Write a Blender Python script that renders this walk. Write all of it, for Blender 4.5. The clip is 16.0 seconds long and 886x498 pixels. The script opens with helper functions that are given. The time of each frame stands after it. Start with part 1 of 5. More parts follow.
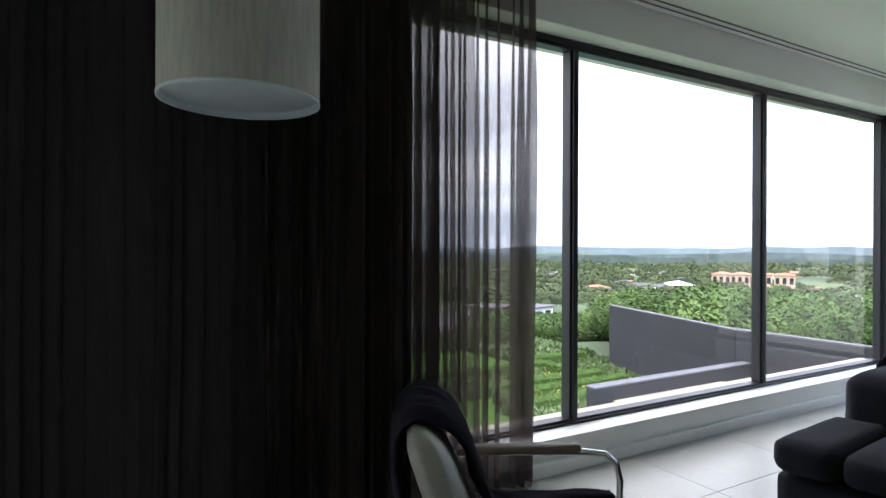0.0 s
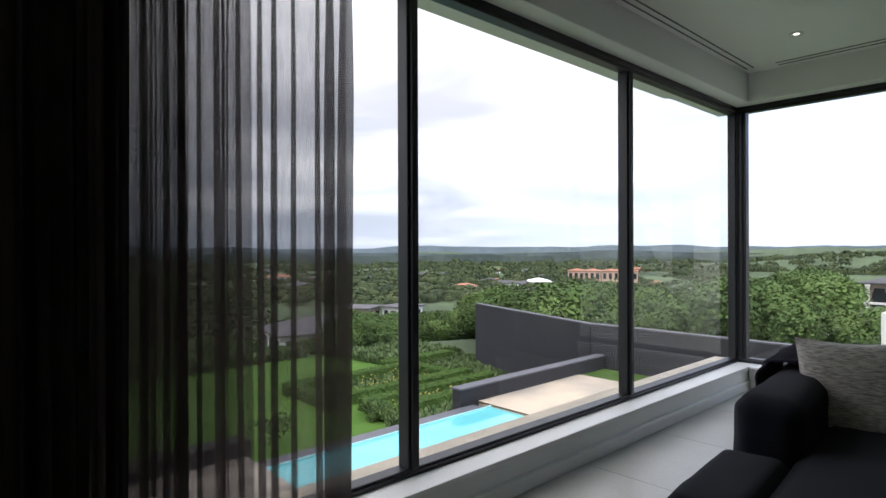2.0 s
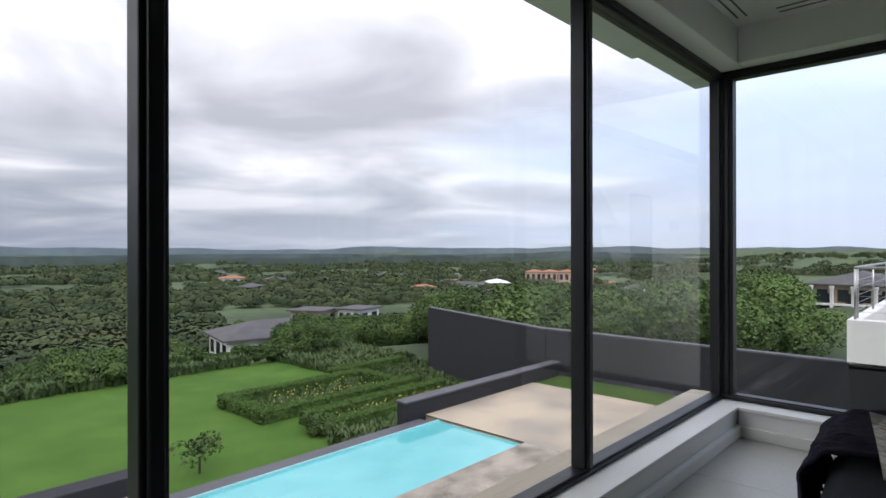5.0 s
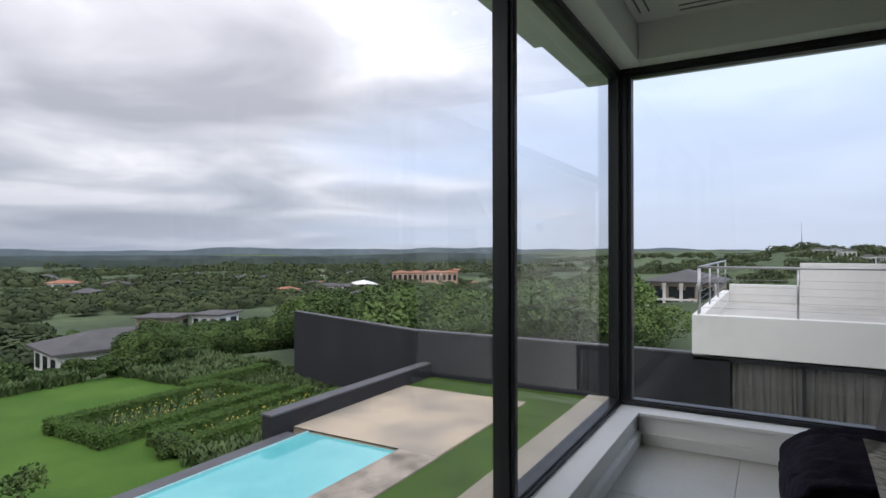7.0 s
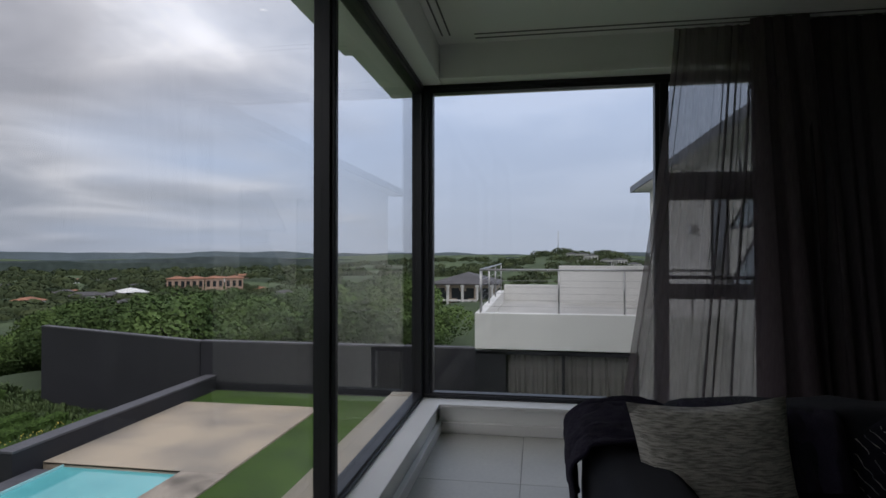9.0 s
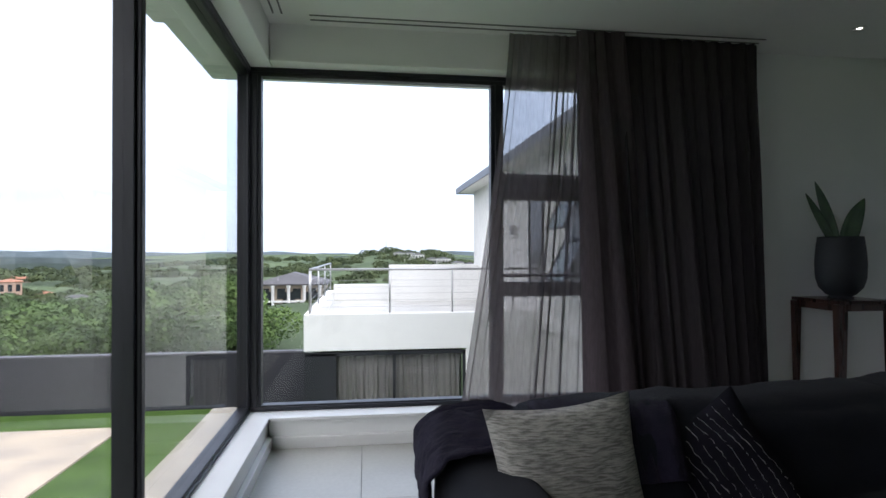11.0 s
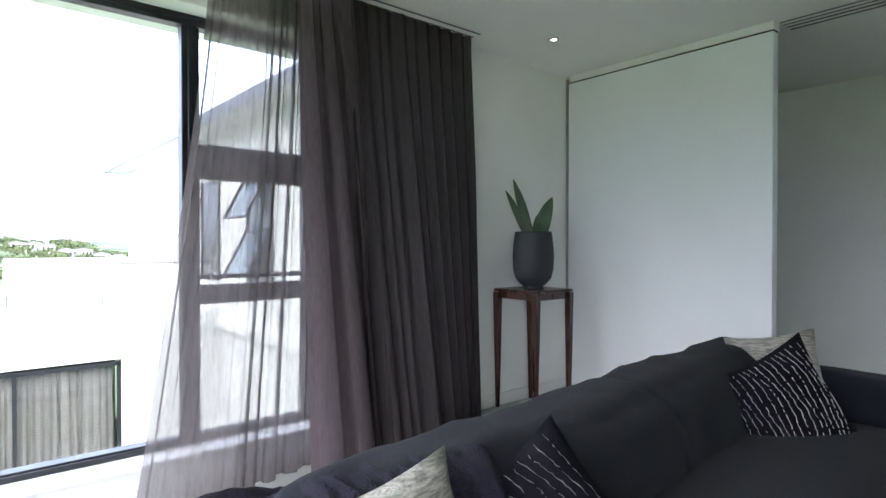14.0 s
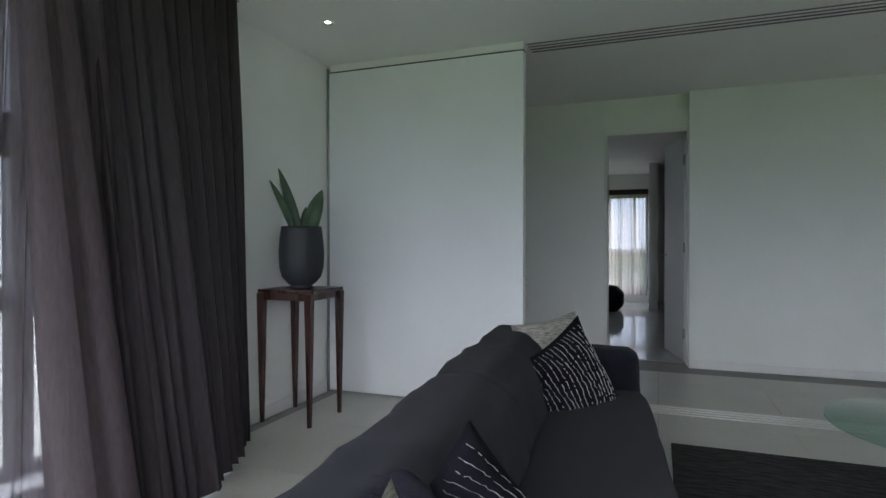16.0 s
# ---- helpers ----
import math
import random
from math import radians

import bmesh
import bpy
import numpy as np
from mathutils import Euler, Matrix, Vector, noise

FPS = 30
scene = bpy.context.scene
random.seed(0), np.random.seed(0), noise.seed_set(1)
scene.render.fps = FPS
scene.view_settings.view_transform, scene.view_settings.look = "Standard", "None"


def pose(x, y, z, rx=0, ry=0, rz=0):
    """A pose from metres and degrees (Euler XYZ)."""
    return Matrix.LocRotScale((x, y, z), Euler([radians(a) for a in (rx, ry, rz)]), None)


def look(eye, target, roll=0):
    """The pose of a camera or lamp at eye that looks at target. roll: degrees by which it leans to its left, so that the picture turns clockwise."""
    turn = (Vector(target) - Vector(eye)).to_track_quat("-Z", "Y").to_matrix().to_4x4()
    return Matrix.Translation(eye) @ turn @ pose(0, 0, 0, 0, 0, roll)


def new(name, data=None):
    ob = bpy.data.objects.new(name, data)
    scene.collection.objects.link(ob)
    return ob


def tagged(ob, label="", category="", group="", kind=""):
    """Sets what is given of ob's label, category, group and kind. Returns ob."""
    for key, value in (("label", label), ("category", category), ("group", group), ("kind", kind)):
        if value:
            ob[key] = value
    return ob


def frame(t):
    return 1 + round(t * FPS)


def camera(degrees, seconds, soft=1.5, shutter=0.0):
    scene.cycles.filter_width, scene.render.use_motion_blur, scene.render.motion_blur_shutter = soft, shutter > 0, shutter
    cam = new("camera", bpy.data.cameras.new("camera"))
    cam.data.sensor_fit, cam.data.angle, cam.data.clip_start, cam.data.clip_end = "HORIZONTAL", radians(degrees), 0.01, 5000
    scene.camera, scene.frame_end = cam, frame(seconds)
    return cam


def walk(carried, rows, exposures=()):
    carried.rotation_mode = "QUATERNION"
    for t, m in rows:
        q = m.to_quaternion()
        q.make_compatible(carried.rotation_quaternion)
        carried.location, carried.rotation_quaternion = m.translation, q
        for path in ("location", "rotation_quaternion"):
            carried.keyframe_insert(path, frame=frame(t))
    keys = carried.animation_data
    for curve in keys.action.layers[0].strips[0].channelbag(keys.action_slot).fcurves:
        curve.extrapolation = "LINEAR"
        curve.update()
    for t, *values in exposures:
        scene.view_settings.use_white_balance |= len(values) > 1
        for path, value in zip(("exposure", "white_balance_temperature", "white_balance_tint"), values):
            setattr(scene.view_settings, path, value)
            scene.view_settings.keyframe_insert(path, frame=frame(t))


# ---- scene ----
cam = camera(75.5, 16.0)
PATH = [
    (0, (-5.934, -2.48, 1.193), (-4.941, -0.744, 1.191), 0.2),
    (0.5, (-5.771, -2.3, 1.202), (-4.627, -0.66, 1.201), 0.1),
    (1, (-5.626, -2.16, 1.186), (-4.397, -0.582, 1.185), -0.1),
    (1.5, (-5.436, -2.013, 1.192), (-4.142, -0.488, 1.192), -0.1),
    (2, (-5.245, -1.927, 1.177), (-3.891, -0.456, 1.175), -0.2),
    (2.5, (-5.003, -1.851, 1.196), (-3.608, -0.419, 1.195), -0.3),
    (3, (-4.778, -1.757, 1.205), (-3.366, -0.342, 1.205), -0.3),
    (3.5, (-4.577, -1.651, 1.198), (-3.155, -0.245, 1.198), -0.2),
    (6, (-3.916, -1.052, 1.197), (-2.359, 0.204, 1.201), -0.0),
    (6.5, (-3.863, -0.958, 1.19), (-2.22, 0.182, 1.197), 0.0),
    (7, (-3.856, -0.874, 1.201), (-2.124, 0.125, 1.205), -0.1),
    (7.5, (-3.891, -0.813, 1.203), (-2.076, 0.025, 1.211), 0.0),
    (8, (-3.925, -0.795, 1.204), (-2.032, -0.15, 1.213), 0.0),
    (8.5, (-3.954, -0.798, 1.211), (-2.01, -0.327, 1.222), -0.1),
    (9, (-3.968, -0.793, 1.196), (-1.994, -0.471, 1.214), -0.0),
    (11.5, (-3.687, -0.703, 1.196), (-1.734, -1.131, 1.206), -0.2),
    (12, (-3.585, -0.681, 1.202), (-1.678, -1.284, 1.208), -0.3),
    (12.5, (-3.482, -0.673, 1.205), (-1.658, -1.492, 1.207), -0.2),
    (13, (-3.354, -0.677, 1.189), (-1.614, -1.665, 1.188), -0.1),
    (13.5, (-3.199, -0.738, 1.194), (-1.55, -1.87, 1.188), -0.1),
    (14, (-3.083, -0.712, 1.219), (-1.552, -2.0, 1.199), -0.0),
    (14.5, (-2.837, -0.601, 1.232), (-1.542, -2.125, 1.202), -0.1),
    (15, (-2.738, -0.585, 1.258), (-1.644, -2.259, 1.213), 0.2),
    (15.5, (-2.633, -0.617, 1.198), (-1.722, -2.397, 1.175), -0.0),
    (16, (-2.558, -0.628, 1.18), (-1.853, -2.499, 1.165), -0.0),
]
EXPOSURES = [(t, s, 6230 if t < 2 or t > 11 else 6450, 12) for t, s in (
    (0.0, 2.18), (0.5, 1.85), (1.0, 1.52), (1.5, 1.25), (2.0, 1.08), (2.5, 0.93), (3.0, 0.78), (3.5, 0.60), (6.0, 0.48), (7.0, 0.33),
    (8.0, -0.03), (9.0, -0.27), (11.5, 2.15), (12.0, 3.10), (12.5, 3.45), (13.5, 3.30), (14.5, 3.05), (15.0, 2.78), (16.0, 2.72))]
walk(cam, [(t, look(e, g, r)) for t, e, g, r in PATH], EXPOSURES)

# ---- world and sun: overcast sky, thin blue gaps towards the east ----
world = bpy.data.worlds.new("overcast_sky")
scene.world = world
world.use_nodes = True
wn, wl = world.node_tree.nodes, world.node_tree.links
wn.clear()


def wnode(kind, **kw):
    n = wn.new(kind)
    for k, v in kw.items():
        n.inputs[k].default_value = v
    return n


def wmath(op, a, b=None, clamp=False):
    n = wn.new("ShaderNodeMath")
    n.operation, n.use_clamp = op, clamp
    for i, v in enumerate((a, b)):
        if v is None:
            continue
        if isinstance(v, (int, float)):
            n.inputs[i].default_value = v
        else:
            wl.new(v, n.inputs[i])
    return n.outputs[0]


def wramp(fac, stops):
    n = wn.new("ShaderNodeValToRGB")
    while len(n.color_ramp.elements) < len(stops):
        n.color_ramp.elements.new(0.5)
    for e, (p, c) in zip(n.color_ramp.elements, stops):
        e.position, e.color = p, (*c, 1)
    wl.new(fac, n.inputs[0])
    return n.outputs[0]


def wmix(fac, a, b):
    n = wn.new("ShaderNodeMix")
    n.data_type = "RGBA"
    for i, v in ((0, fac), (6, a), (7, b)):
        if isinstance(v, tuple):
            n.inputs[i].default_value = (*v, 1)
        elif isinstance(v, (int, float)):
            n.inputs[i].default_value = v
        else:
            wl.new(v, n.inputs[i])
    return n.outputs[2]


SUN_EL, SUN_ROT = radians(48), radians(200)
sky = wn.new("ShaderNodeTexSky")
sky.sky_type, sky.sun_disc, sky.sun_elevation, sky.sun_rotation = "NISHITA", False, SUN_EL, SUN_ROT
tc = wn.new("ShaderNodeTexCoord")
sep = wn.new("ShaderNodeSeparateXYZ")
wl.new(tc.outputs["Generated"], sep.inputs[0])
up = wmath("MAXIMUM", sep.outputs[2], 0.0)
den = wmath("ADD", up, 0.10)
comb = wn.new("ShaderNodeCombineXYZ")
wl.new(wmath("DIVIDE", sep.outputs[0], den), comb.inputs[0])
wl.new(wmath("DIVIDE", sep.outputs[1], den), comb.inputs[1])
n1 = wnode("ShaderNodeTexNoise", Scale=0.62, Detail=6.0, Roughness=0.5, Distortion=0.5)
n2 = wnode("ShaderNodeTexNoise", Scale=0.33, Detail=3.0, Roughness=0.5)
wl.new(comb.outputs[0], n1.inputs["Vector"])
wl.new(comb.outputs[0], n2.inputs["Vector"])
CLOUD = 8.6
cloud = wramp(n1.outputs[0], [(0.36, (0.42, 0.43, 0.47)), (0.48, (0.66, 0.67, 0.71)), (0.56, (0.95, 0.95, 0.97)), (0.64, (1.35, 1.33, 1.33))])
cl = wn.new("ShaderNodeVectorMath")
cl.operation = "SCALE"
wl.new(wmath("MULTIPLY_ADD", up, 14.0), cl.inputs[3])
cl.inputs[3].links[0].from_node.inputs[2].default_value = 7.6
wl.new(cloud, cl.inputs[0])
# gaps of thin blue where the sky looks east
east = wmath("ADD", wmath("MULTIPLY", sep.outputs[0], 0.55), wmath("MULTIPLY", sep.outputs[1], -0.45))
gap = wmath("MULTIPLY", wmath("MULTIPLY", wmath("SUBTRACT", wmath("ADD", east, n2.outputs[0]), 0.58), 3.6, True), 0.85)
mixed = wmix(gap, cl.outputs[0], (6.0, 7.6, 10.4))
skymix = wmix(0.9, sky.outputs[0], mixed)
# low bank of blue-grey cloud over the horizon
low = wmath("SUBTRACT", 1.0, wmath("MULTIPLY", up, 4.2), True)
bank_colour = wmix(wmath("MULTIPLY_ADD", east, 1.5, True), (2.3, 2.75, 3.6), (5.0, 5.7, 6.8))
bank = wmix(wmath("MULTIPLY", low, 0.88), skymix, bank_colour)
bg = wnode("ShaderNodeBackground", Strength=0.1)
wl.new(bank, bg.inputs[0])
wout = wn.new("ShaderNodeOutputWorld")
wl.new(bg.outputs[0], wout.inputs[0])

sun_data = bpy.data.lights.new("sun", "SUN")
sun_data.energy, sun_data.angle, sun_data.color = 0.9, radians(25), (1.0, 0.96, 0.9)
sun = new("sun", sun_data)
sun.matrix_world = look((0, 0, 60), (0 + 20 * math.sin(SUN_ROT) * -1, -20 * math.cos(SUN_ROT), 60 - 20 * math.tan(SUN_EL)))


# ---- materials ----
def mat(name, base, rough=0.6, metal=0.0, var=0.12, scale=6.0, fine=60.0, bump=0.05, base2=None, spec=0.5, sheen=0.0, stretch=(1, 1, 1), wear=0.5, random_tint=0.0):
    """A surface with broad stains and fine grain in colour, gloss and relief."""
    m = bpy.data.materials.new(name)
    m.use_nodes = True
    nt, nn, nl = m.node_tree, m.node_tree.nodes, m.node_tree.links
    b = nn["Principled BSDF"]
    b.inputs["Metallic"].default_value = metal
    b.inputs["Specular IOR Level"].default_value = spec
    b.inputs["Sheen Weight"].default_value = sheen
    co = nn.new("ShaderNodeTexCoord")
    mp = nn.new("ShaderNodeMapping")
    mp.inputs["Scale"].default_value = stretch
    nl.new(co.outputs["Object"], mp.inputs[0])
    big, small = nn.new("ShaderNodeTexNoise"), nn.new("ShaderNodeTexNoise")
    big.inputs["Scale"].default_value, small.inputs["Scale"].default_value = scale, fine
    big.inputs["Detail"].default_value, small.inputs["Detail"].default_value = 4, 3
    nl.new(mp.outputs[0], big.inputs["Vector"])
    nl.new(mp.outputs[0], small.inputs["Vector"])
    ramp = nn.new("ShaderNodeValToRGB")
    b2 = base2 or tuple(c * (1 - var * 2) for c in base)
    ramp.color_ramp.elements[0].position, ramp.color_ramp.elements[0].color = 0.5 - wear * 0.4, (*b2, 1)
    ramp.color_ramp.elements[1].position, ramp.color_ramp.elements[1].color = 0.5 + wear * 0.3, (*base, 1)
    nl.new(big.outputs[0], ramp.inputs[0])
    mx = nn.new("ShaderNodeMix")
    mx.data_type, mx.blend_type = "RGBA", "MULTIPLY"
    mx.inputs[0].default_value = min(1.0, var * 3)
    gr = nn.new("ShaderNodeValToRGB")
    gr.color_ramp.elements[0].position, gr.color_ramp.elements[0].color = 0.3, (0.62, 0.62, 0.62, 1)
    gr.color_ramp.elements[1].position, gr.color_ramp.elements[1].color = 0.7, (1, 1, 1, 1)
    nl.new(small.outputs[0], gr.inputs[0])
    nl.new(ramp.outputs[0], mx.inputs[6])
    nl.new(gr.outputs[0], mx.inputs[7])
    out = mx.outputs[2]
    if random_tint:
        info = nn.new("ShaderNodeObjectInfo")
        hs = nn.new("ShaderNodeHueSaturation")
        ma = nn.new("ShaderNodeMath")
        ma.operation = "MULTIPLY_ADD"
        ma.inputs[1].default_value, ma.inputs[2].default_value = random_tint, 1 - random_tint / 2
        nl.new(info.outputs["Random"], ma.inputs[0])
        nl.new(ma.outputs[0], hs.inputs["Value"])
        nl.new(out, hs.inputs["Color"])
        out = hs.outputs[0]
    nl.new(out, b.inputs["Base Color"])
    rr = nn.new("ShaderNodeMapRange")
    rr.inputs["To Min"].default_value, rr.inputs["To Max"].default_value = max(0, rough - 0.08), min(1, rough + 0.08)
    nl.new(big.outputs[0], rr.inputs[0])
    nl.new(rr.outputs[0], b.inputs["Roughness"])
    if bump:
        bp = nn.new("ShaderNodeBump")
        bp.inputs["Strength"].default_value, bp.inputs["Distance"].default_value = min(1, bump * 4), 0.01
        nl.new(small.outputs[0], bp.inputs["Height"])
        nl.new(bp.outputs[0], b.inputs["Normal"])
    return m


def cloth(name, base, clear, back=0.3, weave=900.0):
    """Woven cloth: a share of clear holes, and light that soaks through the threads."""
    m = bpy.data.materials.new(name)
    m.use_nodes = True
    nn, nl = m.node_tree.nodes, m.node_tree.links
    nn.clear()
    out = nn.new("ShaderNodeOutputMaterial")
    co = nn.new("ShaderNodeTexCoord")
    no = nn.new("ShaderNodeTexNoise")
    no.inputs["Scale"].default_value, no.inputs["Detail"].default_value = 22, 4
    mp = nn.new("ShaderNodeMapping")
    mp.inputs["Scale"].default_value = (4, 4, 0.5)
    nl.new(co.outputs["Object"], mp.inputs[0])
    nl.new(mp.outputs[0], no.inputs["Vector"])
    ra = nn.new("ShaderNodeValToRGB")
    ra.color_ramp.elements[0].color = (*[c * 0.88 for c in base], 1)
    ra.color_ramp.elements[1].color = (*[c * 1.1 for c in base], 1)
    ra.color_ramp.elements[0].position, ra.color_ramp.elements[1].position = 0.3, 0.7
    nl.new(no.outputs[0], ra.inputs[0])
    di, tr, tp = nn.new("ShaderNodeBsdfDiffuse"), nn.new("ShaderNodeBsdfTranslucent"), nn.new("ShaderNodeBsdfTransparent")
    nl.new(ra.outputs[0], di.inputs[0])
    nl.new(ra.outputs[0], tr.inputs[0])
    fine = nn.new("ShaderNodeTexNoise")
    fine.inputs["Scale"].default_value = weave
    bp = nn.new("ShaderNodeBump")
    bp.inputs["Strength"].default_value, bp.inputs["Distance"].default_value = 0.25, 0.002
    nl.new(co.outputs["Object"], fine.inputs["Vector"])
    nl.new(fine.outputs[0], bp.inputs["Height"])
    nl.new(bp.outputs[0], di.inputs["Normal"])
    a, b = nn.new("ShaderNodeMixShader"), nn.new("ShaderNodeMixShader")
    a.inputs[0].default_value = back
    nl.new(di.outputs[0], a.inputs[1])
    nl.new(tr.outputs[0], a.inputs[2])
    cm = nn.new("ShaderNodeMapRange")
    cm.inputs["To Min"].default_value, cm.inputs["To Max"].default_value = clear * 0.85, min(1, clear * 1.15)
    nl.new(no.outputs[0], cm.inputs[0])
    nl.new(cm.outputs[0], b.inputs[0])
    nl.new(a.outputs[0], b.inputs[1])
    nl.new(tp.outputs[0], b.inputs[2])
    nl.new(b.outputs[0], out.inputs[0])
    return m


def glass(name, tint=(0.985, 0.98, 0.98), gloss=0.0):
    m = bpy.data.materials.new(name)
    m.use_nodes = True
    nn, nl = m.node_tree.nodes, m.node_tree.links
    nn.clear()
    out, mx = nn.new("ShaderNodeOutputMaterial"), nn.new("ShaderNodeMixShader")
    tp, gl, fr = nn.new("ShaderNodeBsdfTransparent"), nn.new("ShaderNodeBsdfGlossy"), nn.new("ShaderNodeLayerWeight")
    tp.inputs[0].default_value = (*tint, 1)
    gl.inputs["Roughness"].default_value = gloss
    fr.inputs[0].default_value = 0.5
    pw, ad = nn.new("ShaderNodeMath"), nn.new("ShaderNodeMath")
    pw.operation, ad.operation, ad.use_clamp = "POWER", "MULTIPLY_ADD", True
    pw.inputs[1].default_value, ad.inputs[1].default_value, ad.inputs[2].default_value = 5.0, 0.6, 0.022
    nl.new(fr.outputs["Facing"], pw.inputs[0])
    nl.new(pw.outputs[0], ad.inputs[0])
    nl.new(ad.outputs[0], mx.inputs[0])
    nl.new(tp.outputs[0], mx.inputs[1])
    nl.new(gl.outputs[0], mx.inputs[2])
    nl.new(mx.outputs[0], out.inputs[0])
    return m


def glow(name, color, strength):
    m = bpy.data.materials.new(name)
    m.use_nodes = True
    b = m.node_tree.nodes["Principled BSDF"]
    b.inputs["Emission Color"].default_value, b.inputs["Emission Strength"].default_value = (*color, 1), strength
    return m


M_WALL = mat("white_plaster", (0.86, 0.87, 0.845), 0.75, var=0.025, scale=1.5, fine=220, bump=0.015)
M_CEIL = mat("ceiling_paint", (0.83, 0.83, 0.805), 0.8, var=0.02, scale=1.2, fine=200, bump=0.01)
M_SILL = mat("white_sill_paint", (0.82, 0.82, 0.80), 0.45, var=0.03, scale=3, fine=150, bump=0.01)
M_PANEL = mat("white_panel_paint", (0.85, 0.865, 0.885), 0.5, var=0.02, scale=1.3, fine=180, bump=0.008)
M_ALU = mat("black_powder_coat", (0.009, 0.010, 0.015), 0.42, var=0.1, scale=9, fine=60, bump=0.0)
M_TILE = mat("grey_porcelain_tile", (0.50, 0.495, 0.45), 0.32, var=0.07, scale=2.2, fine=45, bump=0.008, random_tint=0.06)
M_GROUT = mat("tile_grout", (0.30, 0.30, 0.28), 0.9, var=0.1)
M_GLOSS = mat("polished_white_tile", (0.62, 0.63, 0.63), 0.06, var=0.03, scale=2, fine=30, bump=0.0)
M_GLASS = glass("window_glass")
M_SHEER = cloth("sheer_voile", (0.095, 0.074, 0.068), 0.36, 0.5)
M_SHEER2 = cloth("pink_grey_voile", (0.17, 0.145, 0.147), 0.29, 0.55)
M_SHEER_PALE = cloth("pale_sheer_voile", (0.42, 0.38, 0.36), 0.14, 0.5)
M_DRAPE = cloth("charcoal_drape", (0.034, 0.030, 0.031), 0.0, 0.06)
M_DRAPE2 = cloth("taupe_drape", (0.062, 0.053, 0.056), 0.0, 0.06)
# paler copy of the taupe drape, with daylight put into the colour
M_DRAPE_LIT = cloth("window_lit_drape", (0.175, 0.142, 0.152), 0.02, 0.55)
M_SOFA = mat("charcoal_upholstery", (0.015, 0.0165, 0.024), 0.95, var=0.12, scale=8, fine=700, bump=0.1, spec=0.1, sheen=0.06)
M_THROW = mat("navy_knit", (0.030, 0.026, 0.048), 0.95, var=0.2, scale=14, fine=260, bump=0.25, spec=0.08, sheen=0.05)
M_CREAM = mat("woven_cream_silk", (0.60, 0.57, 0.51), 0.55, var=0.2, scale=26, fine=120, bump=0.18, base2=(0.22, 0.21, 0.18), stretch=(1, 1, 9), wear=0.34, sheen=0.1)
M_NAVY = mat("navy_cushion_cloth", (0.013, 0.012, 0.018), 0.95, var=0.2, scale=20, fine=500, bump=0.1, spec=0.1)
M_FRINGE = mat("white_fringe_yarn", (0.72, 0.70, 0.68), 0.9, var=0.2, scale=80, fine=600, bump=0.1, base2=(0.38, 0.37, 0.37))
M_WOOD = mat("dark_mahogany", (0.055, 0.017, 0.012), 0.28, var=0.25, scale=12, fine=90, bump=0.02, stretch=(1, 1, 0.1), base2=(0.03, 0.009, 0.007))
M_POT = mat("matt_slate_ceramic", (0.030, 0.033, 0.040), 0.6, var=0.12, scale=7, fine=120, bump=0.04)
M_SOIL = mat("potting_soil", (0.03, 0.022, 0.016), 0.95, var=0.3, scale=40, fine=200, bump=0.3)
M_LEAF = mat("agave_leaf", (0.045, 0.10, 0.035), 0.45, var=0.2, scale=9, fine=80, bump=0.03, base2=(0.02, 0.055, 0.022))
M_CHROME = mat("chrome", (0.75, 0.75, 0.76), 0.12, metal=1.0, var=0.03, bump=0.0)
M_STEEL = mat("brushed_steel", (0.45, 0.45, 0.45), 0.35, metal=1.0, var=0.08, bump=0.0)
M_LEATHER = mat("cream_leather", (0.42, 0.42, 0.36), 0.5, var=0.08, scale=10, fine=240, bump=0.06)
M_PAD = mat("tan_wood_arm", (0.36, 0.28, 0.23), 0.5, var=0.15, scale=14, fine=120, bump=0.02, stretch=(0.2, 1, 1))
M_SHADE = cloth("linen_shade", (0.70, 0.69, 0.62), 0.0, 0.3)
M_SHADE_IN = mat("shade_lining", (0.80, 0.88, 0.92), 0.7, var=0.03, bump=0.01)
M_RUG = mat("black_woven_rug", (0.035, 0.034, 0.034), 0.97, var=0.3, scale=60, fine=300, bump=0.3, stretch=(0.15, 1, 1), base2=(0.10, 0.10, 0.10), spec=0.05)
M_TABLEGLASS = glass("green_table_glass", (0.72, 0.84, 0.79), 0.02)
M_LAMP = glow("downlight_lens", (1.0, 0.93, 0.82), 2.2)
M_RING = mat("downlight_ring", (0.7, 0.7, 0.68), 0.35, metal=0.6, var=0.03, bump=0.0)
# flat grey that stands in for the shade inside the ceiling slots
M_SLOT_SHADE = mat("slot_shade_grey", (0.16, 0.16, 0.155), 0.7, var=0.05)
# near-black for painted shade (panel slot, neighbour's room) and for the lamp cord
M_DARK = mat("shade_and_cord_black", (0.05, 0.05, 0.05), 0.8, var=0.05)
M_RENDER = mat("charcoal_render", (0.020, 0.021, 0.027), 0.8, var=0.14, scale=0.7, fine=6, bump=0.0)
M_COPING = mat("slate_coping", (0.11, 0.11, 0.125), 0.7, var=0.14, scale=1.4, fine=30, bump=0.04)
M_PAVE = mat("stained_concrete_paving", (0.52, 0.43, 0.32), 0.85, var=0.14, scale=0.55, fine=22, bump=0.05, base2=(0.33, 0.29, 0.24), wear=0.42)
M_PAVE2 = mat("aggregate_paving", (0.46, 0.40, 0.33), 0.9, var=0.3, scale=2, fine=28, bump=0.1)
M_SAND = mat("sandstone_ledge", (0.62, 0.55, 0.43), 0.85, var=0.12, scale=3, fine=40, bump=0.04)
